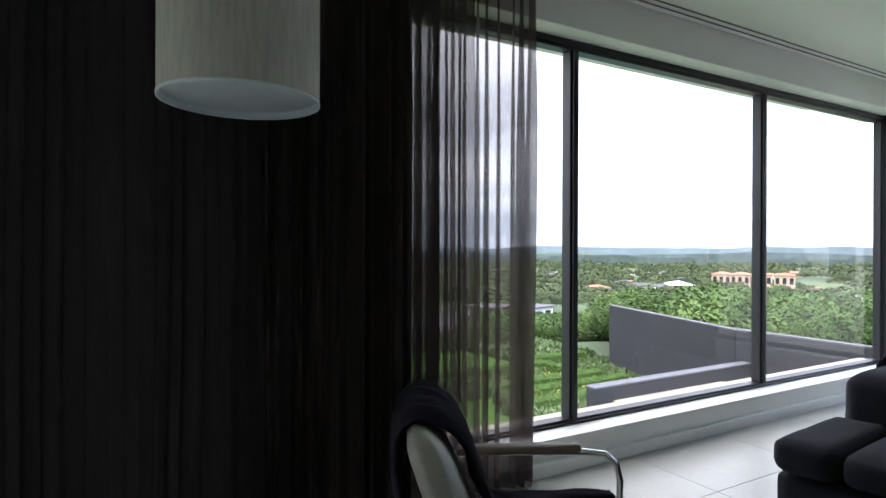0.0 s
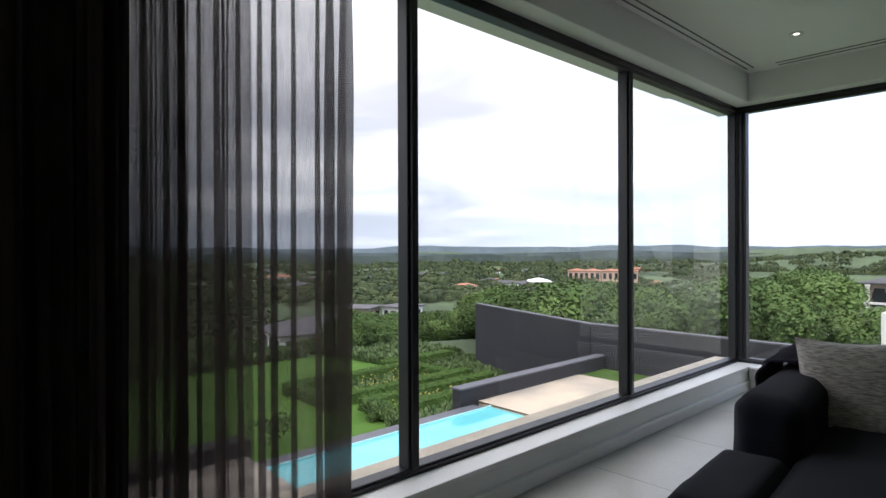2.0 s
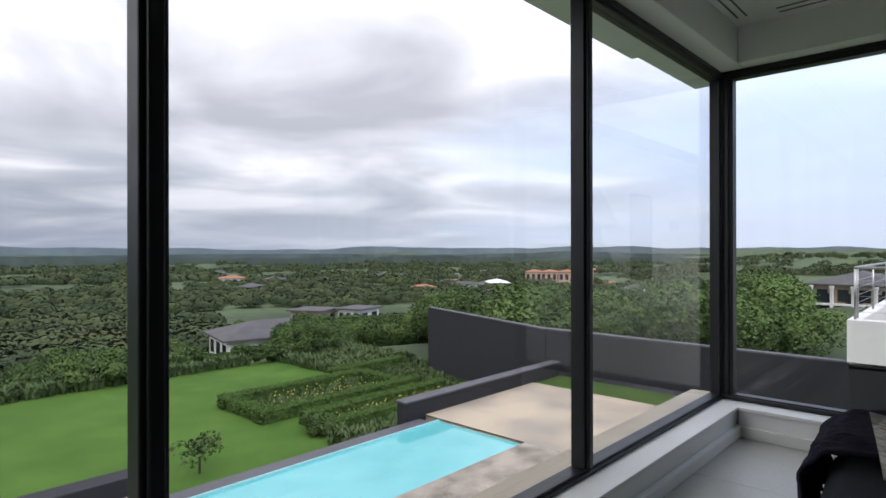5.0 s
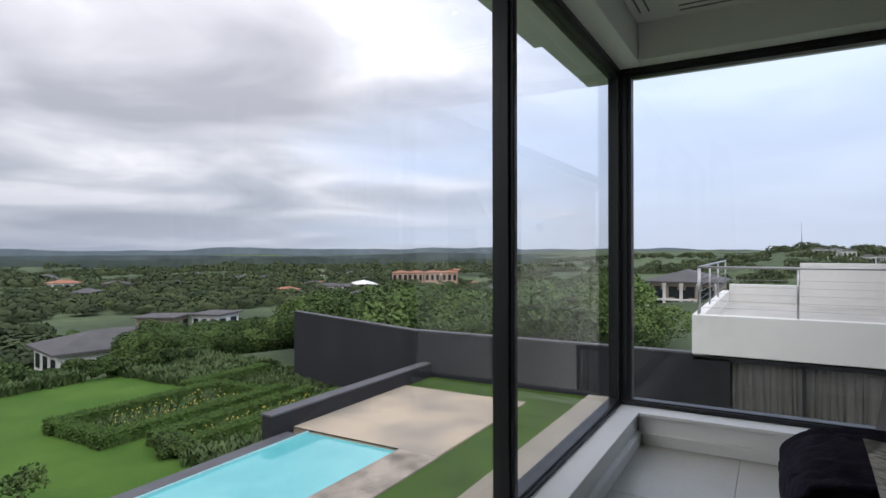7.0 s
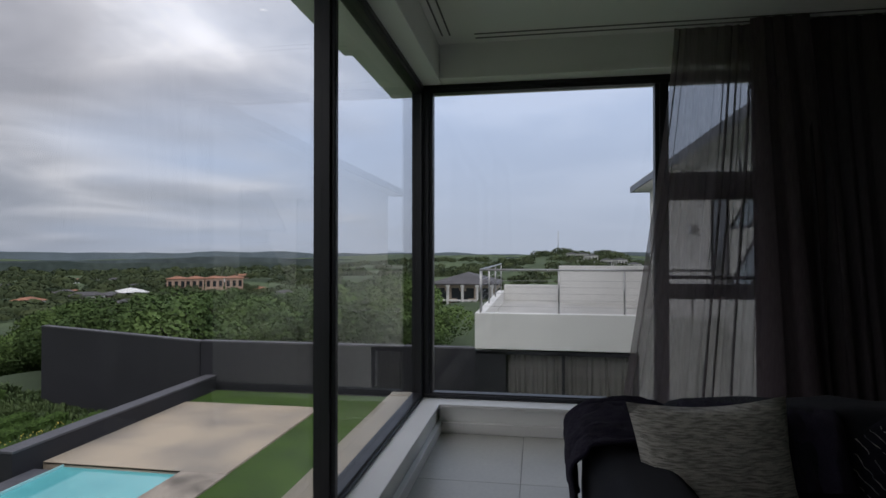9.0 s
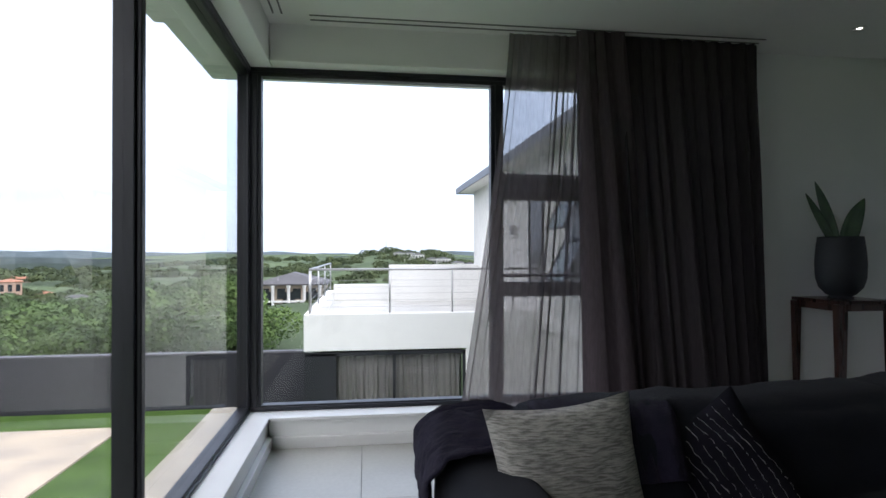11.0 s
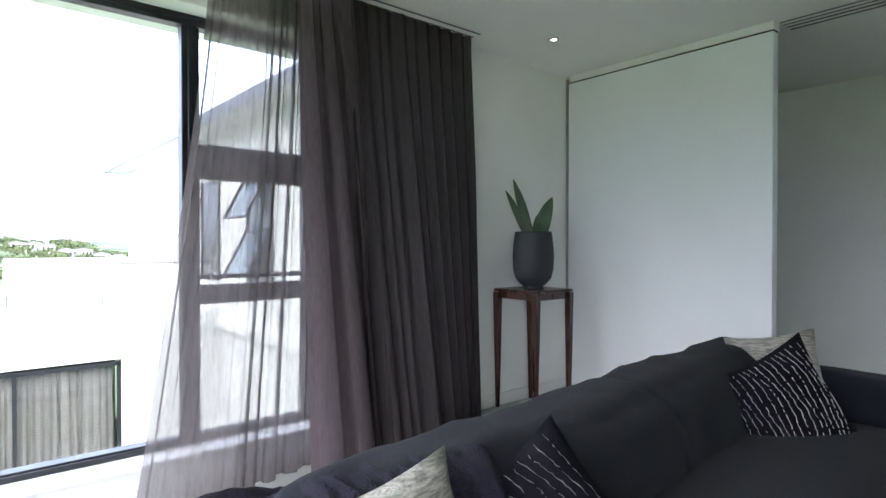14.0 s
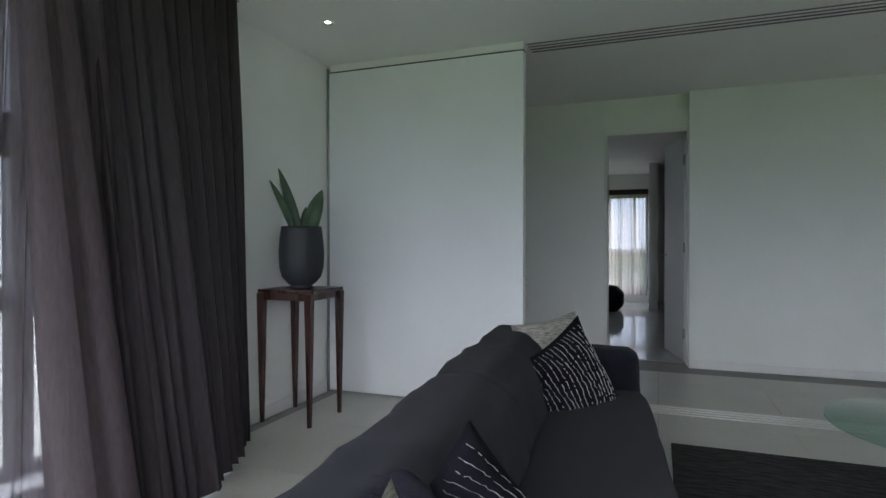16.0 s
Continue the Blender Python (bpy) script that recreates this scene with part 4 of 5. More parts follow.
def wall_run(name, p, q, z0, z1, th, label, cap=0.05):
    a, b = Vector((*p, 0)), Vector((*q, 0))
    d = (b - a).normalized()
    n = Vector((-d.y, d.x, 0)) * th / 2
    e = empty(name, ((a + b) / 2).to_tuple())
    tagged(e, label, "garden wall", kind=S)
    o = Vector(e.location)
    for nm, w, lo, hi, m in (("wall_body", 1.0, z0, z1 - cap, M_RENDER), ("coping", 1.12, z1 - cap + 0.002, z1, M_COPING)):
        vs = [v - o + Vector((0, 0, z)) for z in (lo, hi) for v in (a - n * w, b - n * w, b + n * w, a + n * w)]
        mesh_from(nm, vs, [(3, 2, 1, 0), (4, 5, 6, 7), (0, 1, 5, 4), (1, 2, 6, 5), (2, 3, 7, 6), (3, 0, 4, 7)], m, e)


wall_run("boundary_wall", (14.25, -2.0), (14.25, 10.6), -3.8, -1.77, 0.25, "charcoal rendered boundary wall beside the terrace")
wall_run("boundary_wall", (14.30, 10.62), (17.2, 19.7), -7.0, -1.80, 0.25, "tall charcoal rendered boundary wall stepping down the garden")


# ---- hedges: clipped rows with leafy surfaces ----
def leafy_box(name, x0, x1, y0, y1, zb, h, seed, dens=120, leaf=0.07):
    rnd = random.Random(seed)
    vs, fs = [], []
    bm = bmesh.new()
    add_box(bm, x0 + 0.05, x1 - 0.05, y0 + 0.05, y1 - 0.05, zb - 0.3, zb + h - 0.04)
    area = 2 * h * (x1 - x0 + y1 - y0) + (x1 - x0) * (y1 - y0)
    ob = finish(bm, name, M_HEDGE)
    for _ in range(int(area * dens)):
        x, y, z = rnd.uniform(x0, x1), rnd.uniform(y0, y1), zb + rnd.uniform(0, h)
        k = rnd.choice((0, 1, 2, 3, 4, 4))
        x, y, z = (x0 if k == 0 else x1 if k == 1 else x), (y0 if k == 2 else y1 if k == 3 else y), (zb + h if k == 4 else z)
        c = Vector((x, y, z)) + Vector((rnd.gauss(0, 0.035), rnd.gauss(0, 0.035), rnd.gauss(0, 0.03)))
        u = Vector((rnd.gauss(0, 1), rnd.gauss(0, 1), rnd.gauss(0, 1))).normalized()
        w = u.orthogonal().normalized()
        s = leaf * rnd.uniform(0.6, 1.4)
        o = len(vs)
        vs += [c - u * s, c + w * s * 0.6, c + u * s, c - w * s * 0.6]
        fs.append((o, o + 1, o + 2, o + 3))
    lv = mesh_from("leaves", vs, fs, M_HEDGE, ob)
    tagged(lv, kind="stuff")
    return ob


GZ = -5.10
hedge_rows = [(6.3, 13.2, 20.3, 20.8), (6.3, 6.85, 17.8, 20.3), (6.3, 14.2, 17.3, 17.8), (13.0, 13.5, 17.8, 20.3),
              (7.3, 14.4, 16.0, 16.5), (7.3, 7.8, 15.0, 16.0), (7.3, 14.6, 14.5, 15.0), (12.4, 17.0, 21.4, 22.0)]
for i, (a, b, c, d) in enumerate(hedge_rows):
    tagged(leafy_box("hedge", a, b, c, d, GZ, 0.52, i, 420, 0.045), "low clipped box hedge of the parterre", "hedge", group="parterre hedges")


def tufts(name, x0, x1, y0, y1, count, tall, seed, material, label, category, group):
    """Clumps of upright strap leaves on the ground."""
    rnd = random.Random(seed)
    vs, fs = [], []
    for _ in range(count):
        cx, cy = rnd.uniform(x0, x1), rnd.uniform(y0, y1)
        cz = height(cx, cy) + 0.02
        big = rnd.uniform(0.6, 1.3)
        for _k in range(9):
            a = rnd.uniform(0, 6.283)
            h = tall * big * rnd.uniform(0.6, 1.1)
            lean = h * rnd.uniform(0.2, 0.7)
            u = Vector((math.cos(a), math.sin(a), 0))
            w = Vector((-u.y, u.x, 0)) * tall * 0.09
            p = Vector((cx, cy, cz)) + u * 0.04
            o = len(vs)
            vs += [p - w, p + w, p + u * lean * 0.5 + w * 0.8 + Vector((0, 0, h * 0.75)), p + u * lean * 0.5 - w * 0.8 + Vector((0, 0, h * 0.75)), p + u * lean + Vector((0, 0, h))]
            fs += [(o, o + 1, o + 2, o + 3), (o + 3, o + 2, o + 4)]
    tagged(mesh_from(name, vs, fs, material), label, category, group, kind="stuff")


tufts("border_planting", -9.0, 6.6, 10.5, 11.3, 900, 0.50, 40, M_STRAP, "strappy green border planted along the pool wall", "planting", "garden borders")
tufts("border_planting", 6.6, 14.2, 10.7, 14.0, 900, 0.42, 41, M_STRAP, "strappy green border planted below the terrace wall", "planting", "garden borders")
tufts("grass_bank", 13.0, 18.5, 22.3, 29.0, 1500, 0.48, 42, M_STRAP, "tufted green ornamental grasses behind the parterre", "planting", "garden borders")
tufts("grass_bank", 14.6, 18.6, 13.0, 22.2, 1100, 0.26, 44, M_STRAP, "tufted green grasses beside the boundary wall", "planting", "garden borders")
tufts("lawn_edge_planting", -14.0, 11.5, 27.9, 29.2, 900, 0.55, 43, M_STRAP, "strappy planting along the far edge of the lawn", "planting", "garden borders")
for i, (a, b, c, d) in enumerate(((6.95, 12.9, 17.9, 20.2), (7.9, 14.2, 15.1, 15.9))):
    tagged(boxes("bed_soil", [(a, b, c, d, GZ - 0.2, GZ + 0.03)], M_SOIL), "dark soil of a parterre bed", "flower bed", group="parterre beds", kind=S)
    tufts("bed_planting", a + 0.15, b - 0.15, c + 0.12, d - 0.12, int((b - a) * (d - c) * 16), 0.34, 60 + i, M_STRAP, "low green planting inside the parterre hedges", "planting", "parterre planting")
    rnd = random.Random(80 + i)
    vs, fs = [], []
    for _ in range(90):
        p = Vector((rnd.uniform(a + 0.2, b - 0.2), rnd.uniform(c + 0.15, d - 0.15), GZ + rnd.uniform(0.25, 0.48)))
        o = len(vs)
        q = rnd.uniform(0.02, 0.045)
        vs += [p + Vector(v) * q for v in ((1, 0, 0), (0, 1, 0), (-1, 0, 0), (0, -1, 0), (0, 0, 1), (0, 0, -1))]
        fs += [(o, o + 1, o + 4), (o + 1, o + 2, o + 4), (o + 2, o + 3, o + 4), (o + 3, o, o + 4), (o + 1, o, o + 5), (o + 2, o + 1, o + 5), (o + 3, o + 2, o + 5), (o, o + 3, o + 5)]
    tagged(mesh_from("bed_flowers", vs, fs, M_FLOWER), "small yellow flowers over the parterre planting", "flowers", "parterre flowers", kind="stuff")


# ---- trees and shrubs ----
def crown_mesh(name, seed, count, size, leaf, lobes=7, flat=0.8):
    """Leaves scattered over a handful of lobes, with gaps between them."""
    rnd = random.Random(seed)
    vs, fs = [], []
    L = [(Vector((rnd.gauss(0, 0.42), rnd.gauss(0, 0.42), rnd.uniform(-0.25, 0.45) * flat)) * size, size * rnd.uniform(0.32, 0.55)) for _ in range(lobes)]
    for _ in range(count):
        c, r = rnd.choice(L)
        d = Vector((rnd.gauss(0, 1), rnd.gauss(0, 1), rnd.gauss(0.25, 0.9))).normalized()
        p = c + Vector((d.x, d.y, d.z * flat)) * r * rnd.uniform(0.7, 1.05)
        u = (Vector((rnd.gauss(0, 1), rnd.gauss(0, 1), rnd.gauss(0, 0.6)))).normalized()
        w = u.cross(d)
        if w.length < 0.1:
            w = u.orthogonal()
        w.normalize()
        s = leaf * rnd.uniform(0.6, 1.5)
        o = len(vs)
        vs += [p - u * s, p + w * s * 0.7 + d * s * 0.2, p + u * s, p - w * s * 0.7 + d * s * 0.2]
        fs.append((o, o + 1, o + 2, o + 3))
    me = bpy.data.meshes.new(name)
    me.from_pydata([tuple(v) for v in vs], [], fs)
    me.materials.append(M_TREE)
    return me, L


def trunk_mesh(name, L, h, r, seed):
    rnd = random.Random(seed)
    vs, fs = [], []

    def limb(a, b, r0, r1):
        a, b = Vector(a), Vector(b)
        n, o = 6, len(vs)
        d = (b - a).normalized()
        e = d.orthogonal().normalized()
        f = d.cross(e)
        for k in range(4):
            t = k / 3
            c = a.lerp(b, t) + Vector((rnd.gauss(0, 1), rnd.gauss(0, 1), 0)) * r0 * 0.4 * (0 < k < 3)
            q = r0 + (r1 - r0) * t
            for i in range(n):
                g = 2 * math.pi * i / n
                vs.append(c + e * q * math.cos(g) + f * q * math.sin(g))
        for k in range(3):
            for i in range(n):
                j = (i + 1) % n
                fs.append((o + k * n + i, o + k * n + j, o + (k + 1) * n + j, o + (k + 1) * n + i))
    limb((0, 0, -0.6), (0, 0, h), r, r * 0.7)
    for c, q in L:
        limb((0, 0, h * 0.9), Vector((0, 0, h)) + c + Vector((0, 0, q * 0.4 + h * 0.25)), r * 0.5, r * 0.12)
    me = bpy.data.meshes.new(name)
    me.from_pydata([tuple(v) for v in vs], [], fs)
    me.materials.append(M_BARK)
    return me


def tree(kind_mesh, place, scale, rot, label, category, group, h=1.6):
    crown, trunk = kind_mesh
    e = new("tree" if category == "tree" else "shrub", trunk)
    e.location, e.rotation_euler, e.scale = place, (0, 0, rot), (scale, scale, scale)
    tagged(e, label, category, group)
    c = new("crown", crown)
    c.parent, c.location = e, (0, 0, h * 1.25)


KINDS = []
for k in range(5):
    cm, L = crown_mesh("tree_crown", 50 + k, 9000, 2.4, 0.085, 13)
    KINDS.append((cm, trunk_mesh("tree_trunk", L, 1.6, 0.16, k)))
SHRUBS = []
for k in range(3):
    cm, L = crown_mesh("shrub_crown", 70 + k, 2200, 0.8, 0.06, 7, 0.7)
    SHRUBS.append((cm, trunk_mesh("shrub_stem", L, 0.4, 0.04, k)))
rnd = random.Random(12)
for _ in range(130):
    a, r = radians(rnd.uniform(11, 62)), rnd.uniform(24, 75)
    x, y = r * math.cos(a), r * math.sin(a)
    if x < 17.5 + max(0, y - 10) * 0.33 and y < 36:
        continue
    tree(rnd.choice(KINDS), (x, y, height(x, y)), rnd.uniform(0.75, 1.25), rnd.uniform(0, 6), "leafy green broadleaf tree on the slope", "tree", "trees below the garden")
for _ in range(16):
    a, r = radians(rnd.uniform(1.5, 11)), rnd.uniform(27, 48)
    x, y = r * math.cos(a), r * math.sin(a)
    tree(rnd.choice(KINDS), (x, y, -6.4), rnd.uniform(0.5, 0.8), rnd.uniform(0, 6), "leafy green broadleaf tree beyond the boundary wall", "tree", "trees beyond the wall")
for _ in range(110):
    a, r = radians(rnd.uniform(44, 84)), rnd.uniform(44, 120)
    if abs(math.degrees(a) - 60) < 9 and r < 86:
        continue
    x, y = r * math.cos(a), r * math.sin(a)
    tree(rnd.choice(KINDS), (x, y, height(x, y) - 0.4), rnd.uniform(0.55, 1.05), rnd.uniform(0, 6), "leafy green tree among the valley houses", "tree", "trees in the near valley")
for _ in range(46):
    x, y = rnd.uniform(-16, 14), rnd.uniform(29.3, 37)
    tree(rnd.choice(SHRUBS), (x, y, height(x, y)), rnd.uniform(0.9, 1.9), rnd.uniform(0, 6), "rounded green garden shrub at the lawn's edge", "shrub", "shrubs round the lawn", 0.4)
for _ in range(12):
    x, y = rnd.uniform(12.5, 18.5), rnd.uniform(27.5, 32)
    tree(rnd.choice(SHRUBS), (x, y, height(x, y)), rnd.uniform(0.7, 1.3), rnd.uniform(0, 6), "tufted green shrub behind the parterre", "shrub", "shrubs behind the parterre", 0.4)
for x, y in ((6.9, 14.9), (7.2, 14.6)):
    tree(SHRUBS[0], (x, y, -5.1), 0.75, x, "dense round shrub at the hedge corner", "shrub", "shrubs at the hedge", 0.4)
sp, sl = crown_mesh("sapling_crown", 91, 420, 0.7, 0.05, 8, 0.4)
tree((sp, trunk_mesh("sapling_stem", sl, 0.5, 0.035, 9)), (2.8, 14.5, -5.0), 1.15, 1.0, "young sparse tree on the lawn", "tree", "", 0.5)

# woods: thousands of leafy crowns as one mass
def woods(name, n, r0, r1, a0, a1, size, quads, seed, thresh, label):
    rs = np.random.RandomState(seed)
    V, F = [], []
    base = np.array([(-1, 0, 0), (0, -0.7, 0.15), (1, 0, 0), (0, 0.7, 0.15)])
    tot = 0
    for _ in range(n):
        a, r = math.radians(rs.uniform(a0, a1)), r0 * (r1 / r0) ** rs.uniform(0, 1)
        x, y = r * math.cos(a), r * math.sin(a)
        if noise.noise(Vector((x / 90, y / 90, 2.2))) + 0.5 * noise.noise(Vector((x / 30, y / 30, 6))) < thresh:
            continue
        s = size * rs.uniform(0.6, 1.3) * (1 + r / 900)
        c = np.array((x, y, height(x, y) + s * 0.5))
        fine = min(1.0, max(0.35, (r / r1) ** 0.4))
        k = int(quads / fine ** 1.6)
        d = rs.normal(size=(k, 3))
        d /= np.linalg.norm(d, axis=1)[:, None]
        d[:, 2] = np.abs(d[:, 2]) * 0.9 - 0.15
        cen = c + d * s * rs.uniform(0.75, 1.1, (k, 1)) * np.array((1.1, 1.1, 0.75))
        u = np.cross(d, rs.normal(size=(k, 3)))
        u /= np.linalg.norm(u, axis=1)[:, None]
        w = np.cross(d, u)
        q = s * fine * rs.uniform(0.14, 0.34, (k, 1))
        pts = np.stack([cen - u * q, cen - w * q + d * q * 0.2, cen + u * q, cen + w * q + d * q * 0.2], 1).reshape(-1, 3)
        V.append(pts)
        F.append(np.arange(k * 4).reshape(-1, 4) + tot)
        tot += k * 4
    v, f = np.concatenate(V), np.concatenate(F)
    me = bpy.data.meshes.new(name)
    me.vertices.add(len(v))
    me.vertices.foreach_set("co", v.astype(np.float32).ravel())
    me.loops.add(f.size)
    me.loops.foreach_set("vertex_index", f.astype(np.int32).ravel())
    me.polygons.add(len(f))
    me.polygons.foreach_set("loop_start", np.arange(0, f.size, 4, dtype=np.int32))
    me.update(calc_edges=True)
    me.materials.append(M_WOODS)
    tagged(new(name, me), label, "woodland", kind="stuff")


woods("woodland", 6200, 62, 420, -14, 100, 2.3, 84, 3, -0.22, "dense green woodland filling the valley")
woods("far_woodland", 4200, 380, 1700, -14, 100, 3.8, 40, 4, 0.0, "distant dark woodland across the valley")


# ridges closing the distance, haze painted in: each bluer and paler than the last
def ridge(radius, base, rough, seed, material, label):
    rv, rf = [], []
    for k in range(321):
        a = radians(-25 + 150 * k / 320)
        hz = base + rough * noise.noise(Vector((k * 0.03, seed, 0))) + rough * 0.4 * noise.noise(Vector((k * 0.12, seed + 5, 0))) + rough * 0.12 * noise.noise(Vector((k * 0.6, seed + 9, 0)))
        for z in (-90, hz):
            rv.append((radius * math.cos(a), radius * math.sin(a), z))
        if k:
            o = 2 * k
            rf.append((o - 2, o, o + 1, o - 1))
    tagged(mesh_from("backdrop", rv, rf, material), label, "backdrop", group="ridges", kind=S)


ridge(1750, -22, 12, 21.0, M_RIDGE_NEAR, "wooded ridge across the valley, tinted blue-green for haze")
ridge(2500, -18, 16, 14.0, M_RIDGE_MID, "distant ridge with blue-green haze in its colour")
ridge(4300, 10, 34, 3.3, M_RIDGE, "ridge on the horizon, haze painted in blue-grey")


# ---- houses ----
def hip_house(name, az, r, w, d, h, rot, wall_m, roof_m, label, ov=0.6, rise=1.6, windows=6, group="valley houses", z=None):
    x, y = r * math.cos(radians(az)), r * math.sin(radians(az))
    e = empty(name, (x, y, height(x, y) - 0.3 if z is None else z))
    e.rotation_euler = (0, 0, radians(rot))
    tagged(e, label, "house", group)
    boxes("wall", [(-w / 2, w / 2, -d / 2, d / 2, -2, h)], wall_m, e, bevel=0)
    W, D = w / 2 + ov, d / 2 + ov
    rd = max(0.2, W - D)
    vs = [(-W, -D, h), (W, -D, h), (W, D, h), (-W, D, h), (-W, -D, h + 0.2), (W, -D, h + 0.2), (W, D, h + 0.2), (-W, D, h + 0.2), (-rd, 0, h + rise), (rd, 0, h + rise)]
    mesh_from("roof", vs, [(3, 2, 1, 0), (0, 1, 5, 4), (1, 2, 6, 5), (2, 3, 7, 6), (3, 0, 4, 7), (4, 5, 9, 8), (6, 7, 8, 9), (5, 6, 9), (7, 4, 8)], roof_m, e)
    for s in (-1, 1):
        for k in range(windows):
            cx = -w / 2 + w * (k + 0.5) / windows
            boxes("window", [(cx - w / windows * 0.28, cx + w / windows * 0.28, s * d / 2 - 0.05, s * d / 2 + 0.05, h * 0.25, h * 0.8)], M_FARWIN, e, bevel=0)
        for k in range(3):
            cy = -d / 2 + d * (k + 0.5) / 3
            boxes("window", [(s * w / 2 - 0.05, s * w / 2 + 0.05, cy - d * 0.09, cy + d * 0.09, h * 0.25, h * 0.8)], M_FARWIN, e, bevel=0)
    return e


hip_house("bungalow", 62, 66, 13, 8, 2.6, -12, M_HOUSE, M_ROOF, "white bungalow with a grey hipped roof", windows=5, z=-11.0)
hip_house("bungalow", 58.5, 74, 9, 7, 2.6, -12, M_HOUSE, M_ROOF, "white bungalow with a grey hipped roof", windows=3, z=-12.0)
hip_house("cottage", 57.5, 105, 6, 6, 3.6, 30, M_BUFF, M_ROOF, "small buff coloured flat house among trees", rise=0.4, windows=2, z=-13.5)
hip_house("cottage", 53, 105, 6, 5, 3.2, 15, M_HOUSE, M_ROOF, "small pale house among trees", rise=0.4, windows=2, z=-13.0)
hip_house("warehouse", 38.1, 330, 20, 12, 4, 45, M_HOUSE, M_HOUSE, "white roofed hall in the valley", rise=2, windows=4, z=-22)
for k, a in enumerate((29.5, 31.2, 32.9, 34.4)):
    hip_house("apartment_block", a, 400, 13, 11, 7.0, 30, M_PINK, M_TERRA, "pink apartment block with a terracotta roof", rise=1.7, windows=5, group="terracotta apartments", z=-21.5)
villa = hip_house("villa", 6.6, 92, 13, 10, 5.0, 0, M_BUFF, M_ROOF, "two-storey villa with pale columns and a grey hipped roof", rise=1.8, windows=7, z=-8.6)
for k in range(5):
    cy = -4.6 + 2.3 * k
    lathe("column", [(0.30, 0.0), (0.30, 0.3), (0.22, 0.4), (0.22, 4.6), (0.30, 4.75), (0.30, 5.0)], M_HOUSE, (-7.0, cy, 0.0), villa, n=12)
    if k < 4:
        boxes("window", [(-6.56, -6.44, cy + 0.55, cy + 1.75, 0.2, 2.2), (-6.56, -6.44, cy + 0.55, cy + 1.75, 2.9, 4.5)], M_FARWIN, villa, bevel=0)
boxes("balcony", [(-7.2, -6.5, -5.0, 5.0, 2.45, 2.7)], M_HOUSE, villa, bevel=0)
rh = random.Random(5)
for _ in range(60):
    a, r = rh.uniform(22, 66), rh.uniform(240, 700)
    hip_house("cottage", a, r, rh.uniform(8, 14), rh.uniform(6, 9), 3.2, rh.uniform(0, 180), rh.choice((M_HOUSE, M_HOUSE, M_BUFF)), rh.choice((M_ROOF, M_ROOF, M_TERRA)), "small house scattered in the wooded valley", windows=3)
for a, r in ((-3.5, 560), (-5.4, 600), (-6.8, 540), (-8.0, 620), (-9.4, 580), (-4.6, 640), (-10.6, 600)):
    hip_house("hill_house", a, r, 15, 10, 7.0, rh.uniform(-20, 20), M_HOUSE, M_ROOF, "pale house on the far hill crest", windows=4, group="hill houses")
x, y = 640 * math.cos(radians(-2.2)), 640 * math.sin(radians(-2.2))
mast = tube("radio_mast", [(x, y, 0), (x, y, 27)], 0.35, M_STEEL)
tagged(mast, "thin lattice radio mast on the hill", "mast")

# ---- neighbouring house ----
NX = 9.3
nb = empty("neighbour_house", (NX, -2, -3.5))
tagged(nb, "white rendered neighbouring house with a roof terrace", "house")


def part(ob):
    ob.parent = nb
    ob.matrix_parent_inverse = Matrix.Translation(-Vector(nb.location))
    return ob


part(boxes("wall", [(NX + 0.12, 18.5, 0.40, 0.60, -3.6, -1.0), (NX, NX + 0.2, -5.0, -3.05, -3.6, -1.0)], M_HOUSE))
part(boxes("parapet", [(NX - 0.02, NX + 0.22, -4.9, 0.62, -1.0, -0.17), (NX + 0.22, 17.8, 0.40, 0.62, -1.0, -0.17), (17.6, 17.8, -4.9, 0.40, -1.0, 0.05), (17.0, 17.25, -4.9, -1.6, -1.0, 0.78)], M_HOUSE, bevel=0.015))
part(boxes("terrace_floor", [(NX + 0.22, 17.6, -4.9, 0.40, -1.0, -0.55)], M_TERRACE, bevel=0))
part(boxes("sliding_door_frame", [(NX + 0.02, NX + 0.10, -3.05, -2.98, -3.5, -1.06), (NX + 0.02, NX + 0.10, -1.43, -1.36, -3.5, -1.06), (NX + 0.02, NX + 0.10, -0.10, 0.60, -3.5, -1.06), (NX + 0.02, NX + 0.10, -3.05, 0.60, -1.12, -1.04)], M_ALU))
gl = part(boxes("glazing", [(NX + 0.055, NX + 0.062, -2.98, -0.10, -3.5, -1.12)], M_GLASS, bevel=0))
part(curtain("curtain", (NX + 0.22, -0.15), (NX + 0.22, -2.95), -3.45, -1.10, 22, 0.05, M_CURTAIN_FAR, 31))
# near-black sheet paints the shade of the room behind the glazing
part(boxes("room_shade_backing", [(NX + 0.6, NX + 0.7, -3.05, 0.3, -3.6, -1.0)], M_DARK, bevel=0))
# upper wing with its long eave
part(boxes("wing_wall", [(4.2, 17.9, -9.0, -4.9, -3.6, 3.55)], M_HOUSE))
part(boxes("soffit", [(3.6, 18.5, -9.5, -4.35, 3.55, 3.62)], M_HOUSE, bevel=0))
part(boxes("fascia", [(3.55, 18.55, -4.35, -4.30, 3.52, 3.74), (18.5, 18.55, -9.5, -4.35, 3.52, 3.74)], M_FASCIA))
part(mesh_from("wing_roof", [(3.55, -4.32, 3.74), (18.55, -4.32, 3.74), (15.6, -7.0, 5.0), (6.5, -7.0, 5.0), (3.55, -9.7, 3.74), (18.55, -9.7, 3.74)], [(0, 1, 2, 3), (1, 5, 2), (5, 4, 3, 2), (4, 0, 3)], M_ROOF))
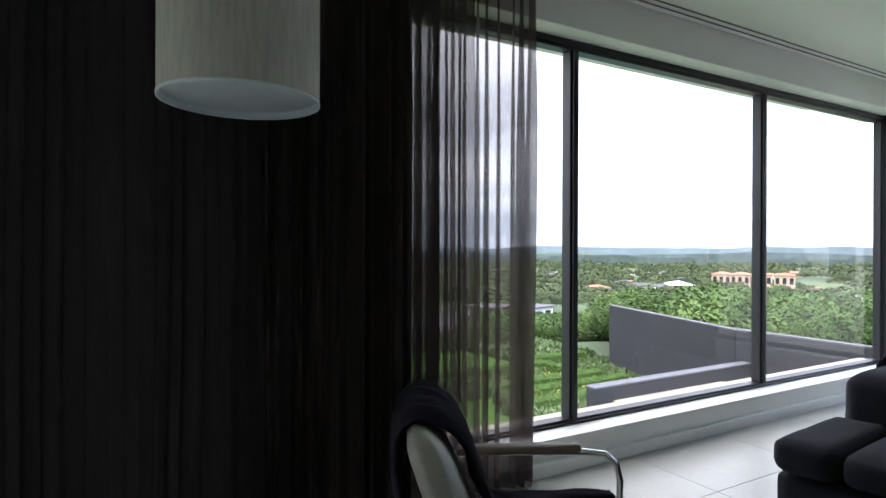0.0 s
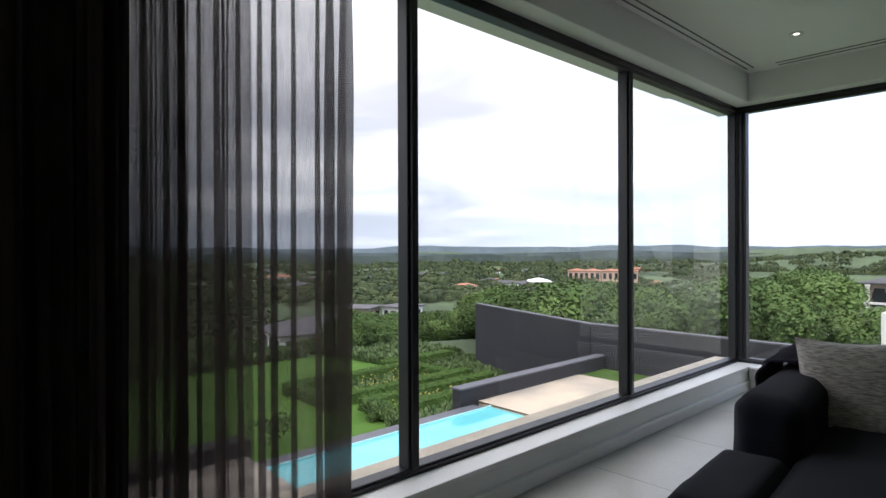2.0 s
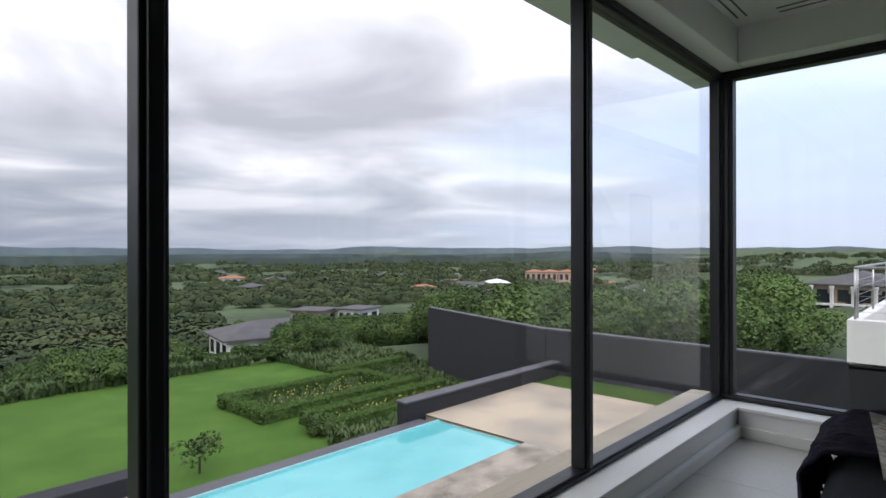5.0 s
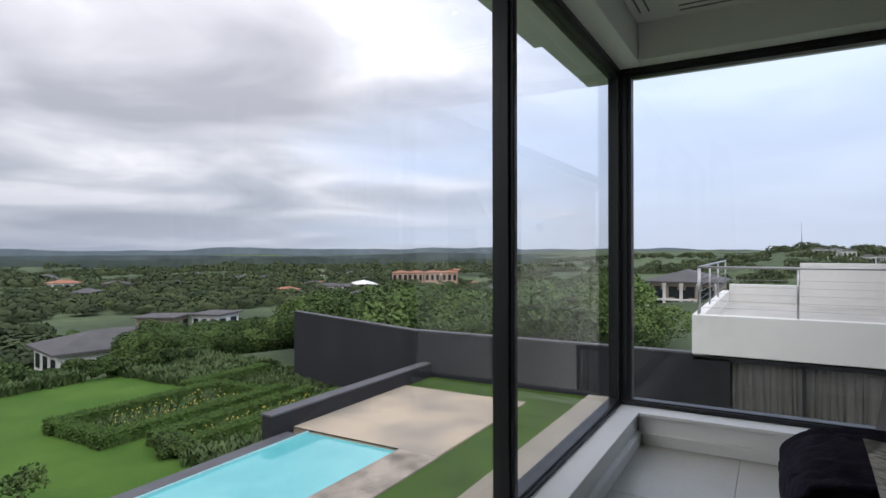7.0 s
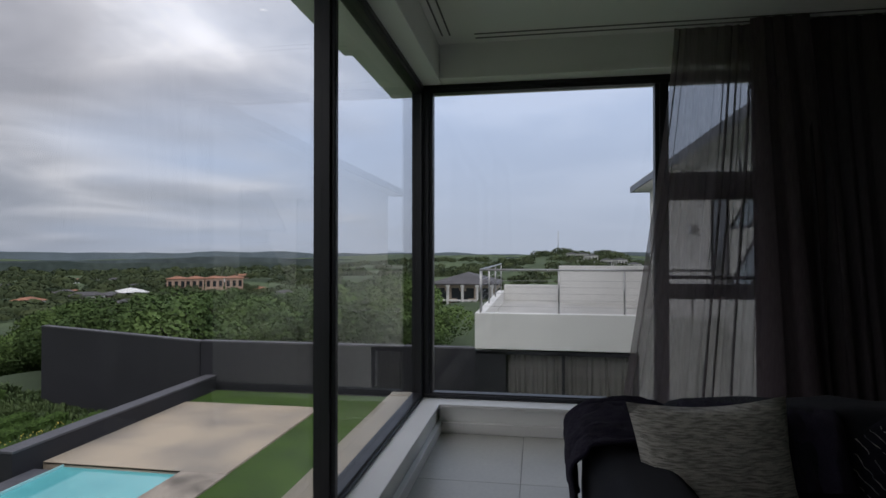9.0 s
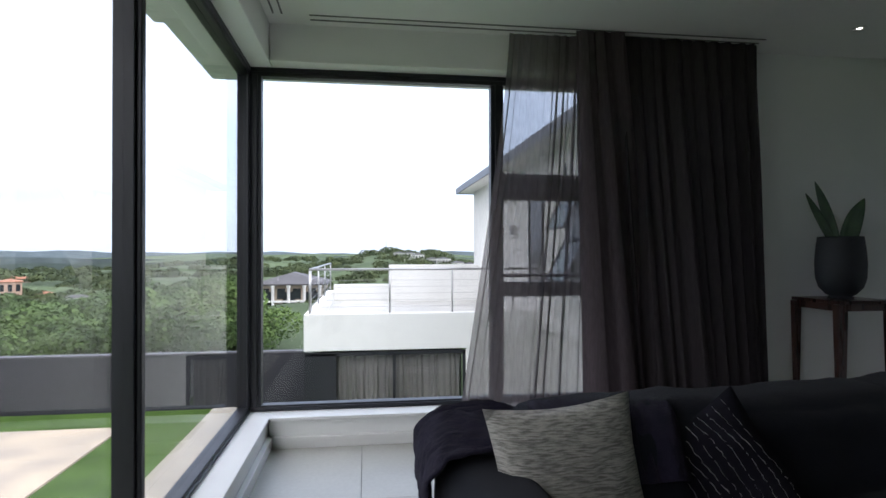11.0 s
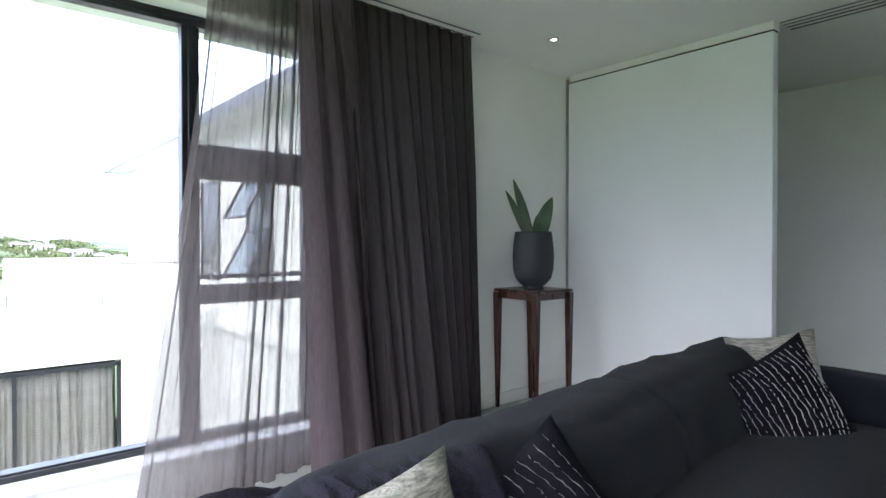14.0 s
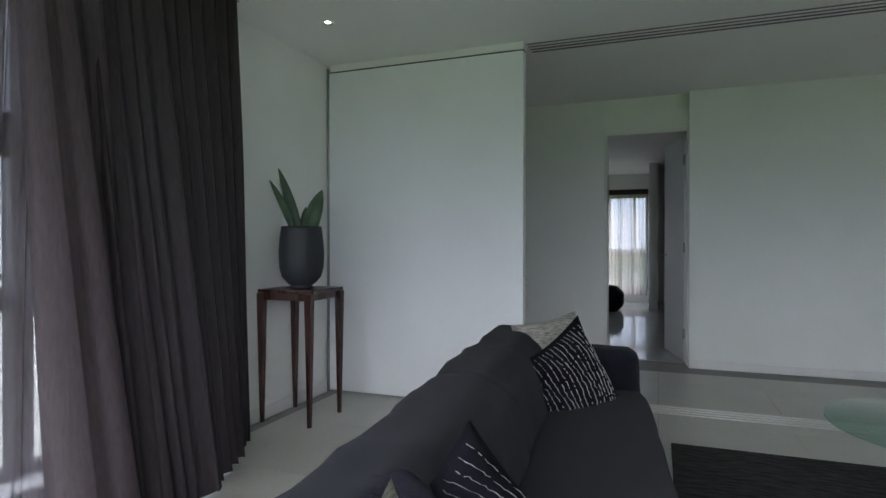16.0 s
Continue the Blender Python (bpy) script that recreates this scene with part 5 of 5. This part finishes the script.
for wx in (6.5, 9.2):
    part(boxes("window_frame", [(wx, wx + 0.06, -4.9, -4.85, 0.5, 2.5), (wx + 1.1, wx + 1.16, -4.9, -4.85, 0.5, 2.5), (wx, wx + 1.16, -4.9, -4.85, 0.44, 0.5), (wx, wx + 1.16, -4.9, -4.85, 2.5, 2.56), (wx, wx + 1.16, -4.9, -4.85, 1.45, 1.5)], M_ALU))
    part(boxes("window_pane", [(wx + 0.06, wx + 1.1, -4.885, -4.875, 0.5, 2.5)], M_FARWIN, bevel=0))
for wx in (6.5,):
    for zt in (2.48, 1.45):
        z0, y0 = zt - 0.92, -4.42
        sash = [(wx + 0.06, -4.84, zt), (wx + 1.10, -4.84, zt), (wx + 1.10, y0, z0 + 0.12), (wx + 0.06, y0, z0 + 0.12)]
        part(mesh_from("awning_pane", sash + [(x, y - 0.01, z - 0.012) for x, y, z in sash], [(0, 1, 2, 3), (7, 6, 5, 4), (0, 4, 5, 1), (1, 5, 6, 2), (2, 6, 7, 3), (3, 7, 4, 0)], M_SASH))
        part(tube("awning_rail", [sash[0], sash[3], sash[2], sash[1], sash[0]], 0.028, M_ALU, None, 6))
part(boxes("string_course", [(4.2, 9.3, -4.9, -4.80, -0.55, -0.35)], M_HOUSE))
part(boxes("wall_light", [(11.6, 11.75, -4.9, -4.72, 1.7, 1.95)], M_STEEL))
# terrace railing
rl = empty("terrace_railing", (NX + 0.1, 0.5, -0.17))
tagged(rl, "steel terrace railing with thin cables on the parapet", "railing")


def rpart(ob):
    ob.parent = rl
    ob.matrix_parent_inverse = Matrix.Translation(-Vector(rl.location))


posts = [(NX + 0.10, y) for y in (0.50, -1.30, -2.75, -4.2)] + [(x, 0.51) for x in (9.75, 12.0, 14.5, 17.5)]
for x, y in posts:
    rpart(tube("post", [(x, y, -0.17), (x, y, 0.80)], 0.022, M_STEEL, None, 8))
rpart(tube("handrail", [(NX + 0.10, -4.8, 0.83), (NX + 0.10, 0.50, 0.83), (17.6, 0.51, 0.83)], 0.026, M_STEEL, None, 8))
for k in range(5):
    z = -0.02 + 0.15 * k
    rpart(tube("cable", [(NX + 0.10, -4.8, z), (NX + 0.10, 0.50, z), (17.6, 0.51, z)], 0.004, M_STEEL, None, 5))

# ---- floor tiles of the room ----
floor = boxes("floor", [(-10.2, -0.06, -6.9, -0.13, -0.28, -0.004)], M_GROUT, bevel=0)
tagged(floor, "pale grey porcelain tiled floor", "floor", kind=S)
TW = 0.80
bm = bmesh.new()
add_box(bm, -TW / 2 + 0.0015, TW / 2 - 0.0015, -TW / 2 + 0.0015, TW / 2 - 0.0015, -0.012, 0.0, bevel=0.0012)
tile_me = bpy.data.meshes.new("tile")
bm.to_mesh(tile_me)
bm.free()
tile_me.materials.append(M_TILE)
for i in range(13):
    for j in range(9):
        cx, cy = -0.16 - TW * (i + 0.5), -0.71 + TW * 0.5 - TW * j
        if cx < -9.9 or cy < -6.6:
            continue
        t = new("tile", tile_me)
        t.parent, t.location = floor, (cx, cy, 0.0)
